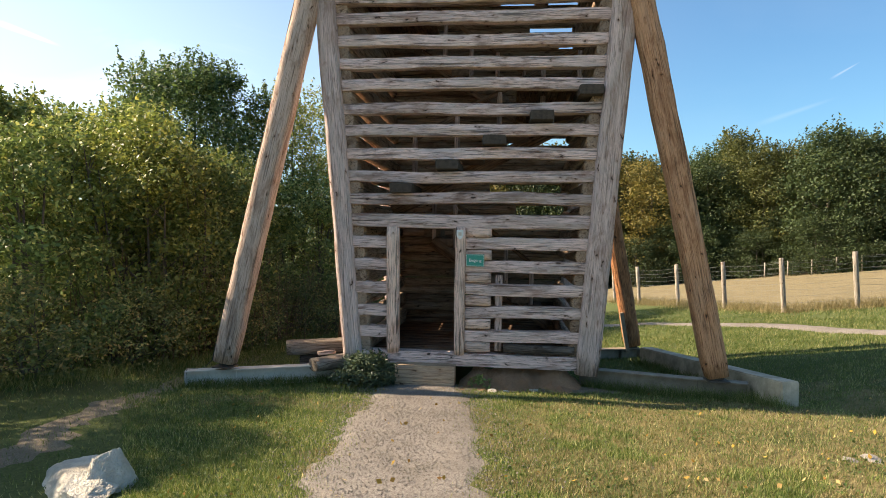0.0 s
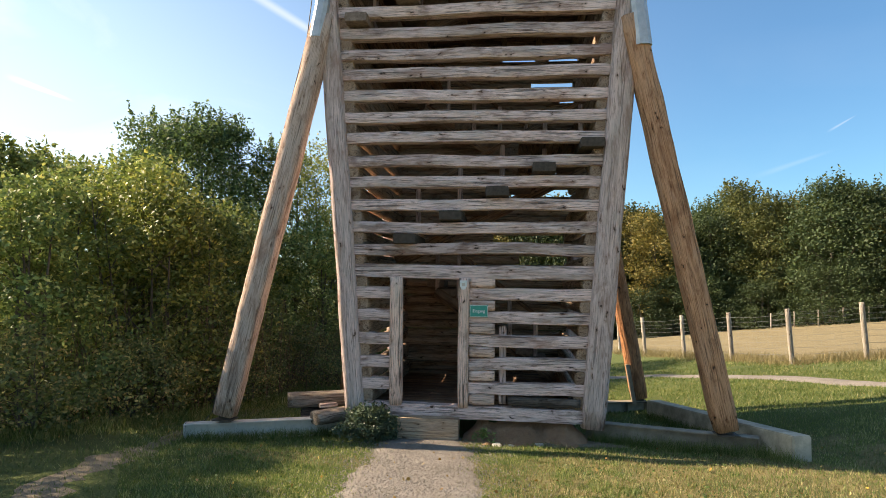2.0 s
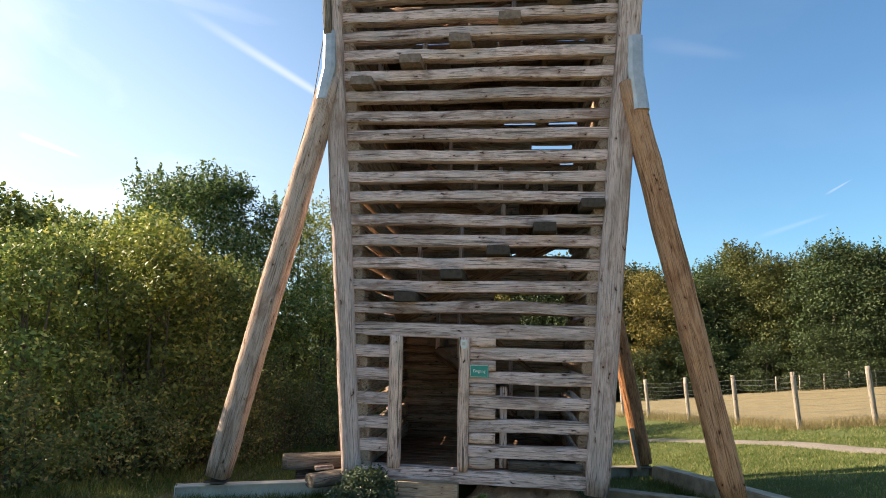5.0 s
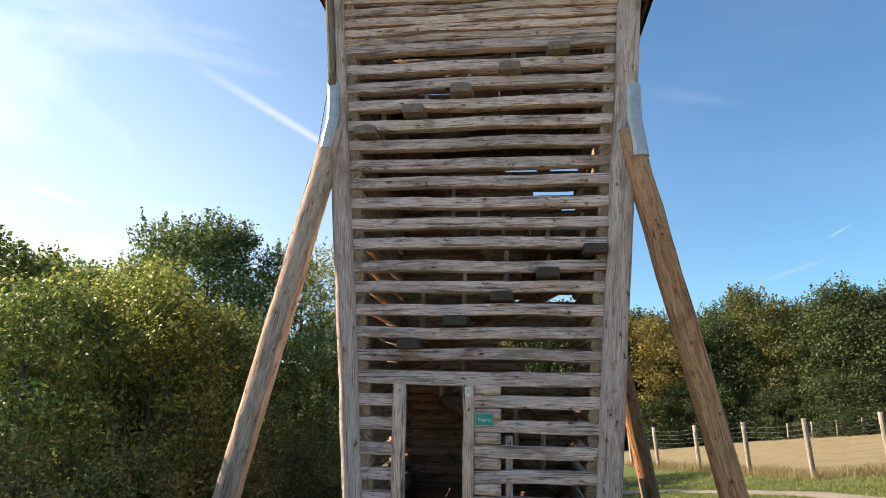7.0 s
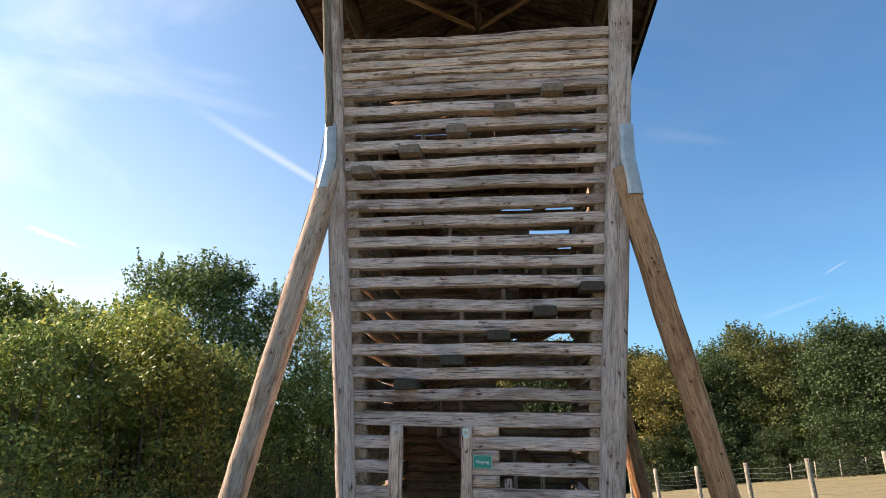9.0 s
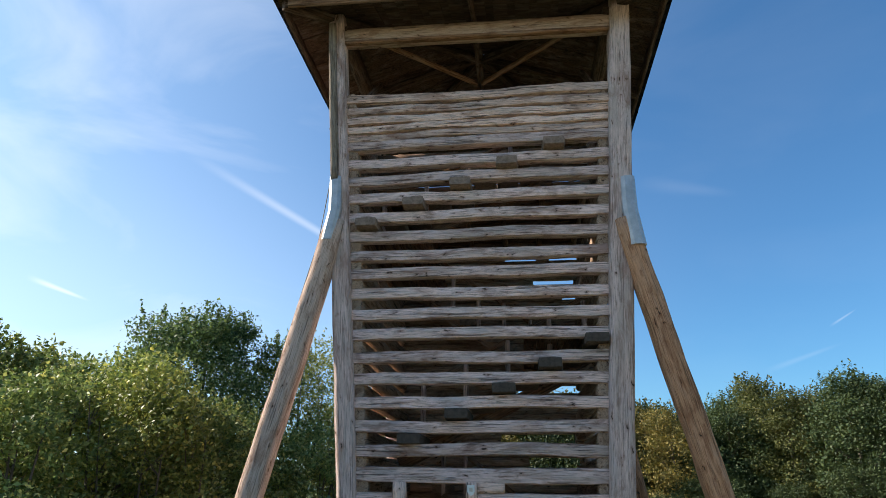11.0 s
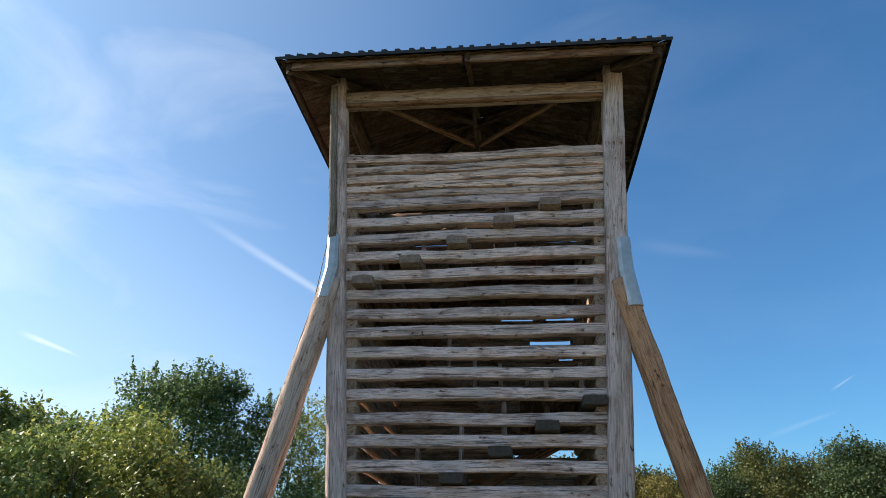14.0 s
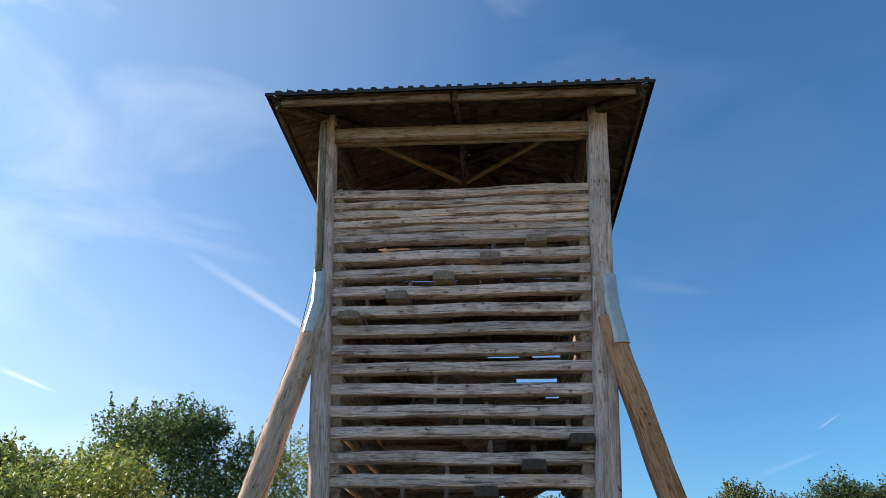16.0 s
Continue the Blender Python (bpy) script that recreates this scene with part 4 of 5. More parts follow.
# ---- leaves ----
def leaf_mesh(name, centres, size, mat, rng, droop=0.3, slim=0.5, facing=None):
    """Many small folded leaves, one at each centre."""
    n = len(centres)
    a = rng.uniform(0, 2 * np.pi, n)
    tilt = rng.normal(-droop, 0.55, n)
    d = np.c_[np.cos(a) * np.cos(tilt), np.sin(a) * np.cos(tilt), np.sin(tilt)]
    r = rng.normal(size=(n, 3))
    if facing is not None:
        # leaves lie across the outward direction of their clump, as on a real spray
        r = facing + np.array([0, 0, 0.45]) + rng.normal(size=(n, 3)) * 0.45
    side = np.cross(d, r)
    side /= np.linalg.norm(side, axis=1)[:, None] + 1e-9
    L_ = size * rng.uniform(0.6, 1.35, n)[:, None]
    W_ = L_ * slim * rng.uniform(0.7, 1.2, n)[:, None]
    up = np.cross(side, d)
    p = np.asarray(centres)
    v = np.empty((n, 4, 3))
    v[:, 0], v[:, 2] = p - d * L_ * 0.5, p + d * L_ * 0.5
    v[:, 1], v[:, 3] = p + side * W_ * 0.5 + up * L_ * 0.10, p - side * W_ * 0.5 + up * L_ * 0.10
    me = bpy.data.meshes.new(name)
    me.vertices.add(n * 4)
    me.vertices.foreach_set("co", v.astype(np.float32).ravel())
    me.loops.add(n * 4)
    me.loops.foreach_set("vertex_index", np.arange(n * 4, dtype=np.int32))
    me.polygons.add(n)
    me.polygons.foreach_set("loop_start", np.arange(0, n * 4, 4, dtype=np.int32))
    me.polygons.foreach_set("loop_total", np.full(n, 4, dtype=np.int32))
    me.materials.append(mat)
    me.update()
    me.validate()
    return me


def crown_points(rng, height, radius, low, clumps, per, spread, peak=0.5):
    """Leaf centres in clumps through an uneven crown, thicker near its outside; also the clumps' middles."""
    mids = []
    while len(mids) < clumps:
        u = rng.uniform(0, 1)
        z = low + (height - low) * u
        wide = radius * (0.35 + 0.65 * np.sin(np.pi * min(1.0, (u + 0.12) / (1.12)) ** (0.6 + peak)))
        a = rng.uniform(0, 2 * np.pi)
        wide *= 1 + 0.28 * np.sin(3 * a + 5 * u) * (0.4 + 0.6 * u)
        r = wide * np.sqrt(rng.uniform(0.12, 1.0))
        mids.append((r * np.cos(a), r * np.sin(a), z))
    mids = np.array(mids)
    pts, outs = [], []
    for m in mids:
        k = int(per * rng.uniform(0.5, 1.5))
        s = spread * rng.uniform(0.6, 1.4)
        q = rng.normal(size=(k, 3))
        q /= np.linalg.norm(q, axis=1)[:, None]
        pts.append(m + q * (rng.uniform(0.15, 1, k) ** 0.4 * 1.7)[:, None] * s * np.array([1.15, 1.15, 0.65]))
        outs.append(q)
    # upright shoots that break the outline
    tops = mids[np.argsort(mids[:, 2])[-max(4, clumps // 5):]]
    for m in tops:
        for _ in range(2):
            k = int(per * 0.10) + 3
            ln = spread * rng.uniform(0.8, 1.9)
            u = rng.uniform(0, 1, k)
            lean = rng.normal(0, 0.25, 2)
            o = rng.normal(0, spread * 0.8, 2)
            w = 0.12 * spread * (1.3 - u)
            pts.append(np.c_[m[0] + o[0] + lean[0] * ln * u + rng.normal(0, 1, k) * w, m[1] + o[1] + lean[1] * ln * u + rng.normal(0, 1, k) * w, m[2] + spread * 0.4 + ln * u])
            outs.append(rng.normal(size=(k, 3)))
    return np.concatenate(pts), mids, np.concatenate(outs)


def limb_mesh(name, lines, mat):
    """Tapered limbs, each a line of (x, y, z, radius)."""
    verts, faces, n = [], [], 6
    for line in lines:
        base = len(verts)
        for x, y, z, r in line:
            for k in range(n):
                a = 2 * math.pi * k / n
                verts.append((x + r * math.cos(a), y + r * math.sin(a), z))
        for i in range(len(line) - 1):
            for k in range(n):
                p, q = base + i * n + k, base + i * n + (k + 1) % n
                faces.append((p, q, q + n, p + n))
    return mesh_of(name, verts, faces, mat, True)


def tree(name, label, height, radius, low, clumps, per, spread, leaf, mat, seed, stems=1, peak=0.5, trunk=0.1, droop=0.3, category="tree", group=""):
    rng = np.random.default_rng(seed)
    t = thing(name, label, category, group)
    pts, mids, outs = crown_points(rng, height, radius, low, clumps, per, spread, peak)
    lines = []
    for s in range(stems):
        a = rng.uniform(0, 6.28)
        o = 0.0 if stems == 1 else radius * 0.45 * rng.uniform(0.2, 1)
        x0, y0 = o * math.cos(a), o * math.sin(a)
        line = []
        for i in range(9):
            u = i / 8
            line.append((x0 * (1 + 0.6 * u) + 0.12 * math.sin(3 * u + s), y0 * (1 + 0.6 * u) + 0.12 * math.cos(2.4 * u + s * 2), -0.15 + (height * 0.88) * u, trunk * (1 - 0.85 * u)))
        lines.append(line)
        for m in mids[rng.choice(len(mids), min(len(mids), 26 // stems + 6), replace=False)]:
            zf = max(0.25, (m[2] - 0.35 * math.hypot(m[0], m[1])) / (height * 0.88))
            k = min(8, int(zf * 8))
            b = line[max(1, k)]
            if b[2] > m[2] + 0.5:
                continue
            r0 = b[3] * 0.55 + 0.006
            lines.append([(b[0], b[1], b[2], r0), (b[0] * 0.4 + m[0] * 0.6, b[1] * 0.4 + m[1] * 0.6, b[2] * 0.45 + m[2] * 0.55, r0 * 0.6), (m[0], m[1], m[2], r0 * 0.25)])
    put("trunk", limb_mesh("trunk", lines, BARK), t)
    put("crown", leaf_mesh("crown", pts, leaf, mat, rng, droop, 0.55, outs), t)
    return t


def stand(ob, spots):
    """Sets the thing at the first spot and copies of it at the others: x, y, scale, turn."""
    for i, (x, y, s, a) in enumerate(spots):
        m = pose(x, y, rise(x, y) - 0.05, 0, 0, a)
        o = ob if i == 0 else copy_thing(ob, m)
        o.matrix_basis = m
        o.scale = (s, s, s)


G1 = "trees of the thicket"
thick_a = tree("thicket_tree", "dense green thicket tree with leaves down to the ground", 4.6, 1.7, 0.15, 165, 96, 0.25, 0.100, LEAF_A, 11, 4, 0.0, 0.06, group=G1)
thick_b = tree("thicket_tree", "loose yellow-green thicket tree with thin stems", 4.4, 1.5, 0.25, 130, 96, 0.25, 0.096, LEAF_C, 12, 5, 0.0, 0.05, group=G1)
thick_c = tree("thicket_tree", "dark green thicket tree with bare lower stems", 5.1, 1.6, 0.5, 140, 96, 0.25, 0.100, LEAF_A, 13, 4, 0.05, 0.07, group=G1)
tall = tree("tall_tree", "tall dark green broadleaf tree rising above the thicket", 8.1, 3.35, 2.0, 250, 200, 0.36, 0.11, LEAF_B, 14, 1, 0.35, 0.14)
under = tree("undergrowth_bush", "low brown-green bramble bush at the thicket's foot", 1.5, 1.2, 0.1, 110, 55, 0.2, 0.07, LEAF_U, 15, 6, 0.3, 0.02, category="bush", group="bushes at the thicket's foot")
pale = tree("pale_tree", "pale feathery green tree behind the thicket", 7.4, 1.7, 1.0, 120, 130, 0.32, 0.09, LEAF_C, 16, 2, 0.5, 0.08)
# this tree stands out of view, added so its crown shades the left lawn
high = tree("thicket_tree", "unseen slender tree with a high green crown, added to shade the lawn", 6.7, 1.75, 3.9, 120, 96, 0.28, 0.10, LEAF_A, 17, 2, 0.2, 0.09, group=G1)
stand(high, [(-10.2, -1.3, 0.84, 0), (-10.4, -3.3, 0.90, 130)])
# the spot (-9.3, -4.6) is out of view too and shades the lawn
stand(thick_a, [(-7.6, 0.2, 0.90, 0), (-9.3, -4.6, 1.0, 170), (-6.4, 4.6, 0.98, 150), (-9.4, 1.6, 1.13, 220), (-8.6, 6.5, 1.05, 290), (-5.4, 8.6, 1.0, 60)])
stand(thick_b, [(-6.3, 2.3, 1.0, 0), (-7.8, 3.2, 1.15, 200), (-4.4, 10.4, 1.1, 40), (-10.8, 3.6, 1.22, 170)])
# (-8.3, -4.3), (-8.8, -6.4) and (-9.6, -8.6) are unseen, added for lawn shade
stand(thick_c, [(-8.4, 4.8, 1.09, 0), (-8.3, -4.3, 0.72, 45), (-8.8, -6.4, 0.95, 190), (-9.6, -8.6, 1.0, 275), (-6.9, 7.0, 0.95, 120), (-3.2, 12.6, 1.0, 200), (-9.6, 8.6, 1.0, 310), (-10.2, 5.2, 1.10, 15)])
stand(tall, [(-9.4, 9.4, 1.0, 75)])
stand(pale, [(-5.6, 12.5, 1.12, 0), (-6.6, 10.2, 1.0, 250), (-4.6, 14.6, 1.05, 140), (-3.4, 16.5, 1.1, 90)])
stand(under, [(-6.9, -0.9, 1.0, 0), (-5.9, 0.9, 0.9, 70), (-8.4, -2.9, 1.1, 140), (-5.3, 3.2, 0.9, 200), (-4.9, 5.6, 0.95, 260), (-10.2, -5.0, 1.1, 320), (-4.3, 7.6, 1.0, 30), (-7.6, -1.7, 0.8, 90), (-3.6, 9.4, 1.0, 150)])


def stem_growth():
    """Thin upright stems and shoots with few leaves, along the thicket's open foot."""
    rng = np.random.default_rng(41)
    line = np.array([(-6.9, 0.6), (-5.7, 2.2), (-5.0, 4.4), (-4.5, 7.0), (-4.2, 9.0)])
    lines, tips = [], []
    for _ in range(420):
        t = rng.uniform(0, 4)
        x = np.interp(t, range(5), line[:, 0]) + rng.normal(0, 0.28)
        y = np.interp(t, range(5), line[:, 1]) + rng.normal(0, 0.35)
        h = rng.uniform(0.6, 2.5)
        lx, ly = rng.normal(0, 0.16, 2) * h
        z, r = rise(x, y) - 0.05, rng.uniform(0.004, 0.011)
        lines.append([(x, y, z, r), (x + lx * 0.35, y + ly * 0.3, z + h * 0.5, r * 0.75), (x + lx, y + ly, z + h, r * 0.3)])
        for u in rng.uniform(0.35, 1, rng.integers(4, 16)):
            tips.append((x + lx * u + rng.normal(0, 0.07), y + ly * u + rng.normal(0, 0.07), z + h * u))
    tagged(put("thicket_stems", limb_mesh("thicket_stems", lines, STEM)), "thin brown upright stems at the thicket's foot", "stems", kind="stuff")
    tagged(put("stem_leaves", leaf_mesh("stem_leaves", np.array(tips), 0.07, LEAF_U, rng, 0.3, 0.5)), "sparse green and brown leaves on thin stems", "leaves", kind="stuff")


stem_growth()

# ---- the wood behind the field and behind the tower ----
G2 = "trees of the wood"
wood_a = tree("forest_tree", "broad dark green forest tree at the field's edge", 10.0, 3.6, 0.6, 200, 120, 0.62, 0.20, LEAF_D, 21, 1, 0.4, 0.22, group=G2)
wood_b = tree("forest_tree", "forest tree with brownish autumn leaves", 9.4, 3.2, 0.5, 170, 110, 0.55, 0.19, LEAF_E, 22, 1, 0.5, 0.2, group=G2)
wood_c = tree("forest_tree", "slender green forest tree turning yellow", 10.6, 2.8, 0.8, 160, 110, 0.55, 0.19, LEAF_G, 23, 1, 0.35, 0.2, group=G2)
bush_f = tree("forest_edge_bush", "rounded green bush at the forest's edge", 5.0, 2.8, 0.1, 130, 90, 0.45, 0.17, LEAF_D, 24, 4, 0.2, 0.06, category="bush", group="bushes at the forest's edge")
rw = random.Random(5)
spots = {0: [], 1: [], 2: [], 3: []}
for i in range(46):
    u = i / 45
    deg = -9 + 50 * u                                   # bearing from the camera's side of the tower
    row = i % 2
    d = 52 + 7 * row + rw.uniform(-2, 2) - 6 * u
    ang = radians(84.1 - deg)
    x, y = 0.59 + d * math.cos(ang), -9.53 + d * math.sin(ang)
    k = rw.choice((1, 1, 2, 0) if deg < 9 else (0, 0, 2, 0, 1) if deg < 19 else (1, 0, 2, 0) if deg < 25 else (0, 0, 1, 2))
    spots[k].append((x, y, rw.uniform(0.88, 1.12) * (1.0 if row else 0.9) * (1.14 - 0.46 * u) * (1.10 if deg < 0 else 1.0), rw.uniform(0, 360)))
    if row == 0:
        ang2 = ang + 0.012
        spots[3].append((0.59 + (d - 2.5) * math.cos(ang2), -9.53 + (d - 2.5) * math.sin(ang2), rw.uniform(0.7, 1.05) * (1 - 0.3 * u), rw.uniform(0, 360)))
for ob, k in ((wood_a, 0), (wood_b, 1), (wood_c, 2), (bush_f, 3)):
    stand(ob, spots[k])


# ---- the fence, field and far details ----
def post_mesh(h, seed):
    return timber_mesh("post", h, 0.15, 0.15, WOOD_FENCE, seed, rough=0.01, segs=6, sides=10, roundness=3.0)


def wire_lines(name, lines, r, mat):
    verts, faces = [], []
    for line in lines:
        base = len(verts)
        for p in line:
            for k in range(3):
                a = 2 * math.pi * k / 3
                verts.append((p[0] + r * math.cos(a) * 0.7, p[1] + r * math.cos(a) * 0.7, p[2] + r * math.sin(a)))
        for i in range(len(line) - 1):
            for k in range(3):
                a, b = base + 3 * i + k, base + 3 * i + (k + 1) % 3
                faces.append((a, b, b + 3, a + 3))
    return mesh_of(name, verts, faces, mat)


FENCE = [(6.15, 23.4), (6.74, 20.3), (7.64, 17.06), (8.44, 13.9), (9.37, 11.3), (11.2, 10.6), (13.2, 9.9), (15.2, 9.2)]


def fence():
    f = thing("pasture_fence", "wooden post and wire mesh fence along the field", "fence")
    H = 1.72
    for i, (x, y) in enumerate(FENCE):
        z = rise(x, y)
        lean = 0.10
        put("post", post_mesh(H + 0.3, 300 + i), f, axis_pose((x + 0.03, y, z - 0.3), (x - lean * 1.2, y, z + H), (0, -1, 0)))
    lines = []
    for (x0, y0), (x1, y1) in zip(FENCE, FENCE[1:]):
        z0, z1 = rise(x0, y0), rise(x1, y1)
        for h in (0.1, 0.3, 0.5, 0.7, 0.88, 1.06, 1.22, 1.38, 1.54):
            a, b = Vector((x0 - 0.1 * h, y0 + 0.08, z0 + h)), Vector((x1 - 0.1 * h, y1 + 0.08, z1 + h))
            lines.append([a.lerp(b, u) - Vector((0, 0, 0.05 * 4 * u * (1 - u))) for u in (0, 0.25, 0.5, 0.75, 1)])
        n = int(math.hypot(x1 - x0, y1 - y0) / 0.17)
        for k in range(1, n):
            u = k / n
            p = Vector((x0, y0 + 0.08, z0)).lerp(Vector((x1, y1 + 0.08, z1)), u)
            sag = 0.05 * 4 * u * (1 - u)
            lines.append([p + Vector((-0.01, 0, 0.1 - sag)), p + Vector((-0.154, 0, 1.54 - sag))])
    put("wire_mesh", wire_lines("wire_mesh", lines, 0.0032, WIRE), f, None, "grey square wire mesh")
    g = thing("far_fence", "distant thin fence along the foot of the forest", "fence")
    pts = []
    for i in range(17):
        deg = 15.5 + 1.65 * i
        d = 44 - 0.3 * i
        ang = radians(84.1 - deg)
        x, y = 0.59 + d * math.cos(ang), -9.53 + d * math.sin(ang)
        pts.append((x, y))
        z = rise(x, y)
        put("post", timber_mesh("post", 1.2, 0.07, 0.07, WOOD_FENCE, 400 + i, segs=2, sides=6), g, axis_pose((x, y, z - 0.2), (x, y, z + 1.0), (0, -1, 0)))
    lines = [[Vector((x, y, rise(x, y) + h)) for x, y in pts] for h in (0.3, 0.6, 0.95)]
    put("wire", wire_lines("wire", lines, 0.005, WIRE), g)


def field():
    """The pale stubble field beyond the fence, following the ground."""
    verts, faces, n = [], [], 40
    m = 30
    for j in range(m + 1):
        v = j / m
        for i in range(n + 1):
            u = i / n
            # from the fence line outwards to the forest's foot
            deg = 3 + 52 * u
            ang = radians(84.1 - deg)
            near = [math.hypot(x - 0.59, y + 9.53) for x, y in FENCE]
            bear = [84.1 - math.degrees(math.atan2(y + 9.53, x - 0.59)) for x, y in FENCE]
            d0 = float(np.interp(deg, bear, near)) + 0.5
            d = d0 + (54 - d0) * v
            x, y = 0.59 + d * math.cos(ang), -9.53 + d * math.sin(ang)
            verts.append((x, y, bumpy(x, y) + 0.05))
    for j in range(m):
        for i in range(n):
            a = j * (n + 1) + i
            faces.append((a, a + 1, a + n + 2, a + n + 1))
    tagged(put("stubble_field", mesh_of("stubble_field", verts, faces, FIELD, True)), "pale dry stubble field rising towards the wood", "field", kind="structure")


def bounce_sheet():
    """Unseen pale ground behind the path's start, added to bounce light onto the tower."""
    xs, ys = np.linspace(-9, 40, 40), np.linspace(-60, -10.5, 40)
    verts = []
    for y in ys:
        for x in xs:
            y2 = y - (2.5 + 2.5 * noise.noise((x * 0.25, 3.0, 0)) + noise.noise((x * 1.1, 8.0, 0))) * max(0.0, 1 - (ys[-1] - y) / 12)
            verts.append((x, y2, bumpy(x, y2) + 0.05))
    n = len(xs)
    faces = [(j * n + i, j * n + i + 1, (j + 1) * n + i + 1, (j + 1) * n + i) for j in range(len(ys) - 1) for i in range(n - 1)]
    tagged(put("stubble_clearing", mesh_of("stubble_clearing", verts, faces, BOUNCE_TAN, True)), "unseen pale ground added to bounce light onto the tower", "field", kind="structure")


fence()
field()
bounce_sheet()


# ---- grass, gravel and fallen leaves ----
def line_distance(x, y, line):
    best = np.full(x.shape, 1e9)
    for (x0, y0, w0), (x1, y1, w1) in zip(line, line[1:]):
        dx, dy = x1 - x0, y1 - y0
        u = np.clip(((x - x0) * dx + (y - y0) * dy) / (dx * dx + dy * dy), 0, 1)
        best = np.minimum(best, np.hypot(x - x0 - u * dx, y - y0 - u * dy) - (w0 + (w1 - w0) * u))
    return best


def blades(name, x, y, height, width, mat, label, rng):
    n = len(x)
    z = np.array([bumpy(a, b) for a, b in zip(x, y)])
    a = rng.uniform(0, 2 * np.pi, n)
    h = height * rng.uniform(0.5, 1.5, n)
    bend = rng.normal(0, 0.45, (n, 2)) * h[:, None]
    v = np.empty((n, 3, 3))
    wx, wy = np.cos(a) * width / 2, np.sin(a) * width / 2
    v[:, 0] = np.c_[x - wx, y - wy, z - 0.005]
    v[:, 1] = np.c_[x + wx, y + wy, z - 0.005]
    v[:, 2] = np.c_[x + bend[:, 0], y + bend[:, 1], z + h]
    me = bpy.data.meshes.new(name)
    me.vertices.add(n * 3)
    me.vertices.foreach_set("co", v.astype(np.float32).ravel())
    me.loops.add(n * 3)
    me.loops.foreach_set("vertex_index", np.arange(n * 3, dtype=np.int32))
    me.polygons.add(n)
    me.polygons.foreach_set("loop_start", np.arange(0, n * 3, 3, dtype=np.int32))
    me.polygons.foreach_set("loop_total", np.full(n, 3, dtype=np.int32))
    me.materials.append(mat)
    me.update()
    return tagged(put(name, me), label, "grass", kind="stuff")


def meadow():
    rng = np.random.default_rng(7)
    n = 330000
    d = 3.6 + 16 * rng.uniform(0, 1, n) ** 1.75
    b = radians(84.1) + rng.uniform(-0.68, 0.68, n)
    x, y = 0.59 + d * np.cos(b), -9.53 + d * np.sin(b)
    inside = (np.abs(x) < 1.7) & (y > 0) & (y < 3.7) | (x > 0.1) & (x < 2.1) & (y > -0.34 + 0.12 * np.sin(x * 7) + 0.1 * np.abs(x - 1.1)) & (y < 0.5)
    free = np.minimum(np.minimum(line_distance(x, y, PATH_LINE), line_distance(x, y, TRAIL_LINE) + 0.31), line_distance(x, y, FAR_LINE))
    thin = np.array([noise.noise((p * 0.9, q * 0.9, 2.0)) + 0.5 * noise.noise((p * 3, q * 3, 8.0)) for p, q in zip(x, y)])
    dry = thin + np.clip((x - 0.2) * 0.16, -0.35, 0.30) - 0.25 * np.clip(y + 1.5, 0, 2.5) > 0.0
    ok = ~inside & (free + 0.35 * thin > -0.10 + 0.16 * rng.normal(size=n))
    g = ok & (~dry | (rng.uniform(size=n) < 0.18))
    blades("grass", x[g], y[g], 0.042, 0.010, GRASS, "short green meadow grass", rng)
    s = ok & dry & (rng.uniform(size=n) < 0.6)
    blades("dry_grass", x[s], y[s], 0.034, 0.009, DRY, "short straw-coloured dry grass", rng)
    # thinner grass on the rest of the meadow
    n = 110000
    x, y = rng.uniform(-9, 13, n), rng.uniform(-14, 9, n)
    ok = ~((np.abs(x) < 1.8) & (y > np.where(x > 0.1, -0.3, -0.1)) & (y < 3.8)) & (np.minimum(line_distance(x, y, PATH_LINE), line_distance(x, y, TRAIL_LINE) + 0.31) > -0.05 + 0.12 * rng.normal(size=n)) & (line_distance(x, y, FAR_LINE) > 0)
    blades("meadow_grass", x[ok], y[ok], 0.038, 0.011, GRASS, "scattered green meadow grass", rng)
    # coarser tufts on the far meadow as far as the fence
    n = 60000
    x, y = rng.uniform(2, 14, n), rng.uniform(3.5, 17, n)
    tuft = np.array([noise.noise((p * 1.1, q * 1.1, 6.0)) for p, q in zip(x, y)])
    ok = (line_distance(x, y, FAR_LINE) > 0.02) & (x < 12.5 - 0.36 * y + 3) & (tuft > -0.25 + 0.3 * rng.normal(size=n))
    blades("far_grass", x[ok], y[ok], 0.055, 0.022, GRASS, "tufted green meadow grass before the fence", rng)
    # tall dry stems along the fence
    n = 9000
    k = rng.integers(0, len(FENCE) - 1, n)
    u = rng.uniform(size=n)
    F = np.array(FENCE)
    p = F[k] * (1 - u)[:, None] + F[k + 1] * u[:, None] + rng.normal(0, 0.35, (n, 2)) + [0.0, 0.2]
    blades("tall_dry_grass", p[:, 0], p[:, 1], 0.26, 0.014, DRY, "tall straw-coloured grass along the fence", rng)
    # rough grass at the foot of the thicket and round the footings
    n = 9000
    t = rng.uniform(size=n)
    line = np.array([(-9.5, -5.6), (-6.6, -1.4), (-5.0, 1.2), (-4.2, 6.0)])
    q = np.c_[np.interp(t, [0, .35, .6, 1], line[:, 0]), np.interp(t, [0, .35, .6, 1], line[:, 1])] + rng.normal(0, 0.3, (n, 2))
    blades("rough_grass", q[:, 0], q[:, 1], 0.16, 0.012, GRASS, "long rough grass at the thicket's foot", rng)
    n = 6500
    t = rng.uniform(size=n)
    which = rng.integers(0, 3, n)
    A = np.array([(-1.9, 0.1), (1.8, 0.25), (4.2, -0.95), (1.0, -0.1)])[which]
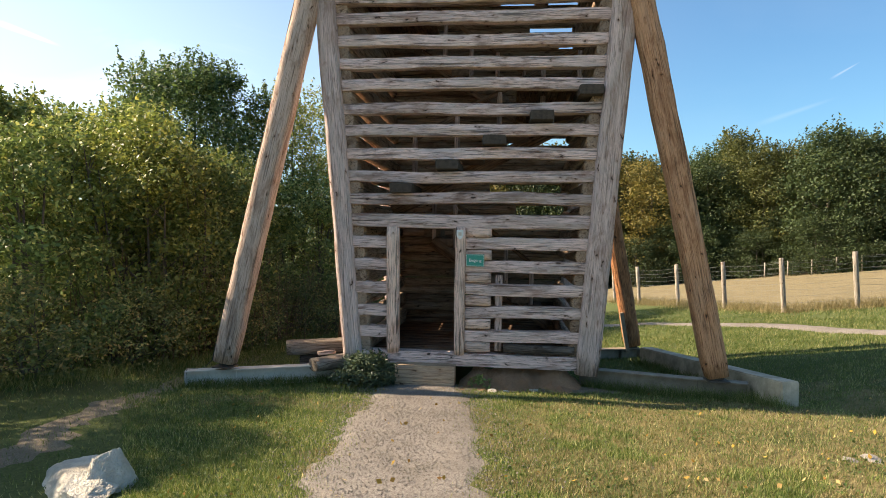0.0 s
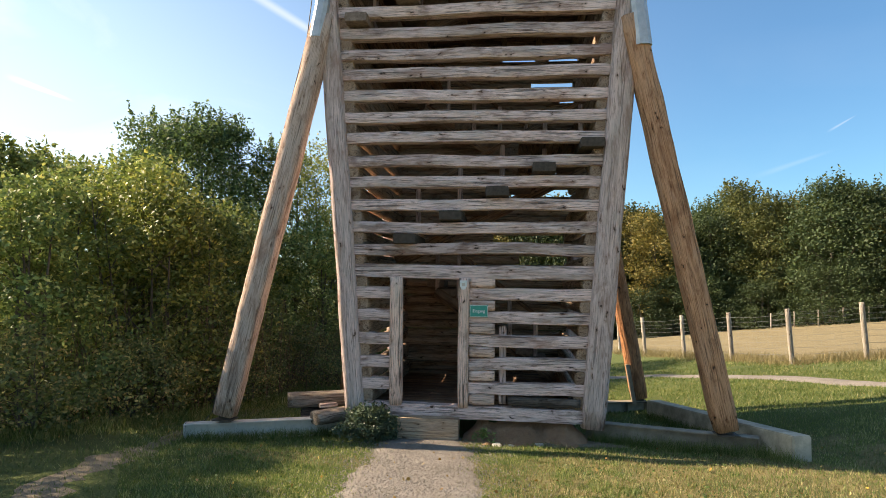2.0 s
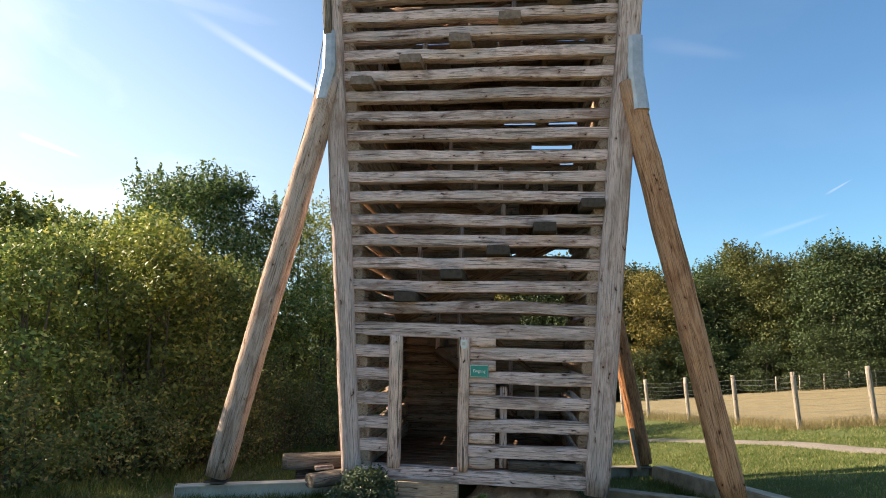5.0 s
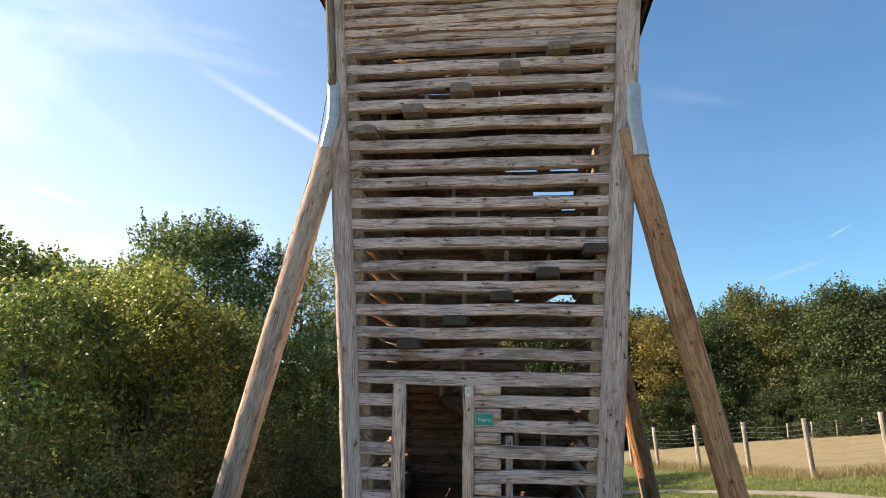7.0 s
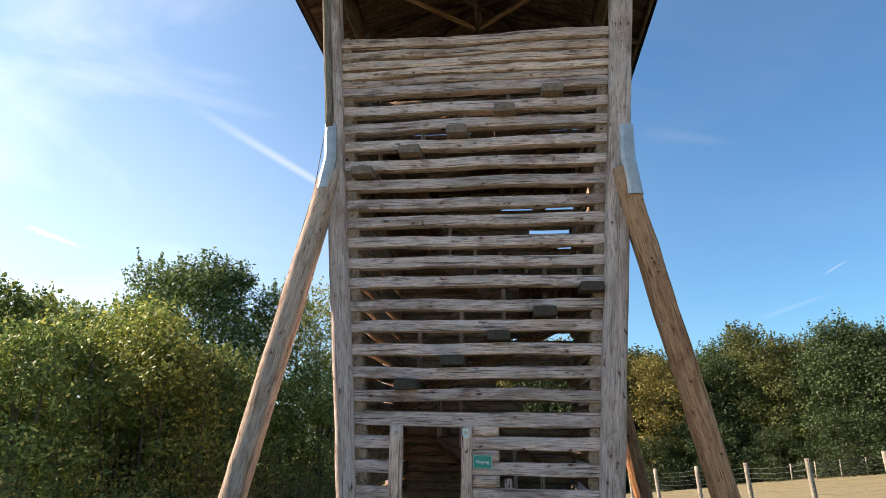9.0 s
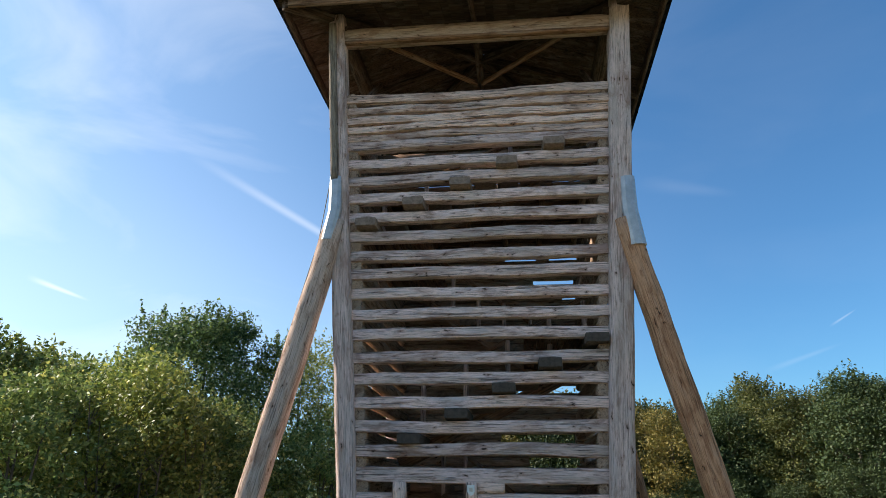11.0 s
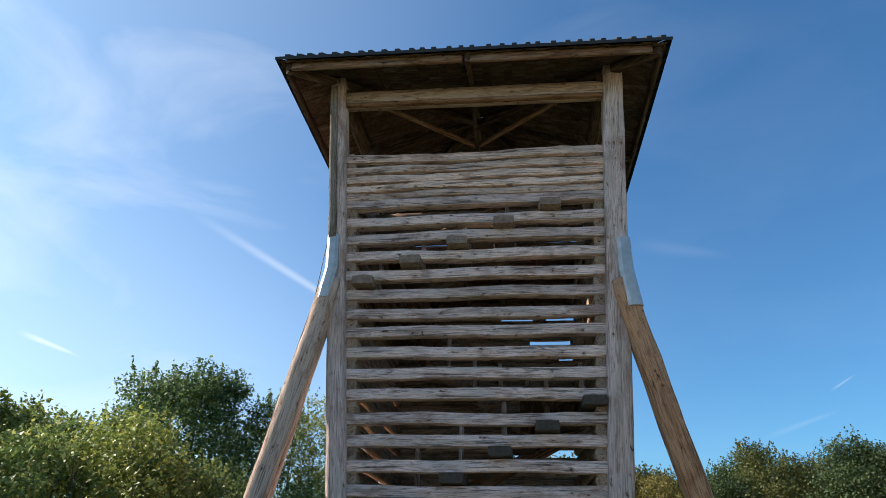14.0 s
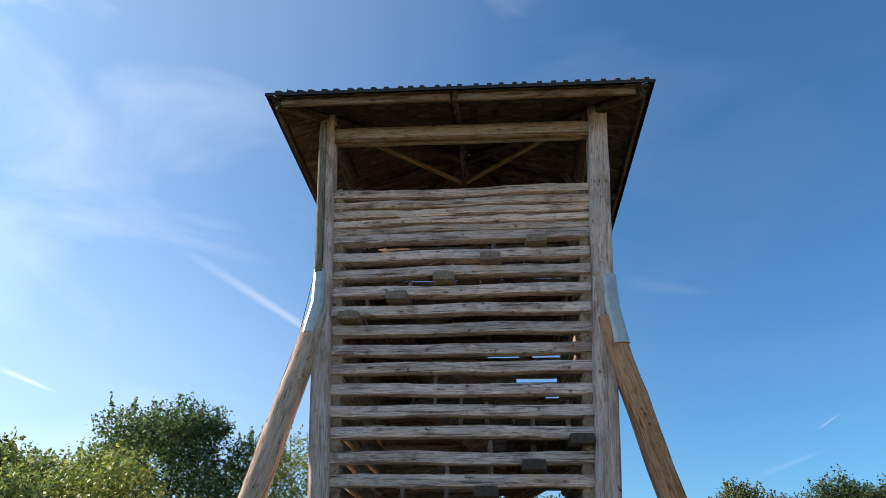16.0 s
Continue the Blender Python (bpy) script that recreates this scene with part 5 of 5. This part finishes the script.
    B = np.array([(-4.1, -0.85), (4.0, -0.45), (3.2, 3.3), (1.7, 0.0)])[which]
    q = A + (B - A) * t[:, None] + rng.normal(0, 0.07, (n, 2)) - [0, 0.05]
    blades("footing_grass", q[:, 0], q[:, 1], 0.13, 0.010, GRASS, "longer grass along the steel and concrete footings", rng)
    # clover and broad-leaved weeds among the grass
    n = 13000
    d = 3.7 + 8.5 * rng.uniform(size=n) ** 1.5
    b = radians(84.1) + rng.uniform(-0.66, 0.66, n)
    x, y = 0.59 + d * np.cos(b), -9.53 + d * np.sin(b)
    bare = (line_distance(x, y, PATH_LINE) < 0.05) | (line_distance(x, y, TRAIL_LINE) < 0.0) | ((np.abs(x) < 2.1) & (y > -0.15))
    lush = np.array([noise.noise((p * 1.3, q * 1.3, 4.0)) for p, q in zip(x, y)]) - np.clip((x + 0.5) * 0.12, -0.3, 0.3) > -0.12
    keep = ~bare & lush
    c = np.array([(p, q, bumpy(p, q) + 0.03) for p, q in zip(x[keep], y[keep])]) + rng.normal(0, 0.008, (int(keep.sum()), 3))
    me = leaf_mesh("clover", c, 0.028, CLOVER, rng, 0.0, 0.8)
    tagged(put("clover", me), "low clover and broad weeds among the grass", "clover", kind="stuff")
    # fallen leaves
    n = 330
    d = 3.8 + 9 * rng.uniform(size=n) ** 1.3
    b = radians(84.1) + rng.uniform(-0.62, 0.62, n)
    x, y = 0.59 + d * np.cos(b), -9.53 + d * np.sin(b)
    keep = ~((np.abs(x) < 1.9) & (y > -0.2))
    c = np.array([(p, q, bumpy(p, q) + 0.045) for p, q in zip(x[keep], y[keep])])
    me = leaf_mesh("fallen_leaves", c, 0.045, FALLEN, rng, 0.0, 0.7)
    tagged(put("fallen_leaves", me), "scattered yellow and brown fallen leaves", "leaves", kind="stuff")
    # loose pebbles on the gravel path
    n = 12000
    t = rng.uniform(size=n) ** 0.8
    L = np.array(PATH_LINE)
    y = -5.6 + 5.5 * t
    x = np.interp(y, L[:, 1], L[:, 0]) + rng.normal(0, 0.5, n)
    verts, faces = [], []
    for a, b in zip(x, y):
        r = rng.uniform(0.004, 0.013)
        z = bumpy(a, b) + 0.022
        k = len(verts)
        w = rng.uniform(0.7, 1.3, 5)
        verts += [(a - r * w[0], b, z), (a, b - r * w[1], z), (a + r * w[2], b, z), (a, b + r * w[3], z), (a + r * 0.2, b, z + r * w[4])]
        faces += [(k, k + 1, k + 4), (k + 1, k + 2, k + 4), (k + 2, k + 3, k + 4), (k + 3, k, k + 4)]
    tagged(put("pebbles", mesh_of("pebbles", verts, faces, GRAVEL)), "loose pale gravel stones on the path", "gravel", kind="stuff")


meadow()


def small_plants():
    rng = np.random.default_rng(31)
    t = thing("evergreen_shrub", "low dark green shrub growing beside the door step", "shrub", m=pose(-1.52, -0.22, rise(-1.52, -0.22)))
    pts, mids, outs = crown_points(rng, 0.44, 0.44, 0.05, 90, 55, 0.075, 0.2)
    put("stems", limb_mesh("stems", [[(0, 0, -0.05, 0.012), (m[0] * 0.5, m[1] * 0.5, m[2] * 0.6, 0.008), (m[0], m[1], m[2], 0.003)] for m in mids[::4]], BARK), t)
    put("leaves", leaf_mesh("leaves", pts, 0.055, LEAF_P, rng, 0.1, 0.45, outs), t)
    t = thing("weed", "small leafy weed under the sill beam", "plant", m=pose(0.24, -0.12, rise(0.24, -0.12)))
    pts, mids, outs = crown_points(rng, 0.16, 0.2, 0.02, 22, 16, 0.035, 0.2)
    put("stems", limb_mesh("stems", [[(0, 0, -0.03, 0.006), (m[0], m[1], m[2], 0.003)] for m in mids[::2]], BARK), t)
    put("leaves", leaf_mesh("leaves", pts, 0.05, LEAF_A, rng, 0.2, 0.5), t)


small_plants()
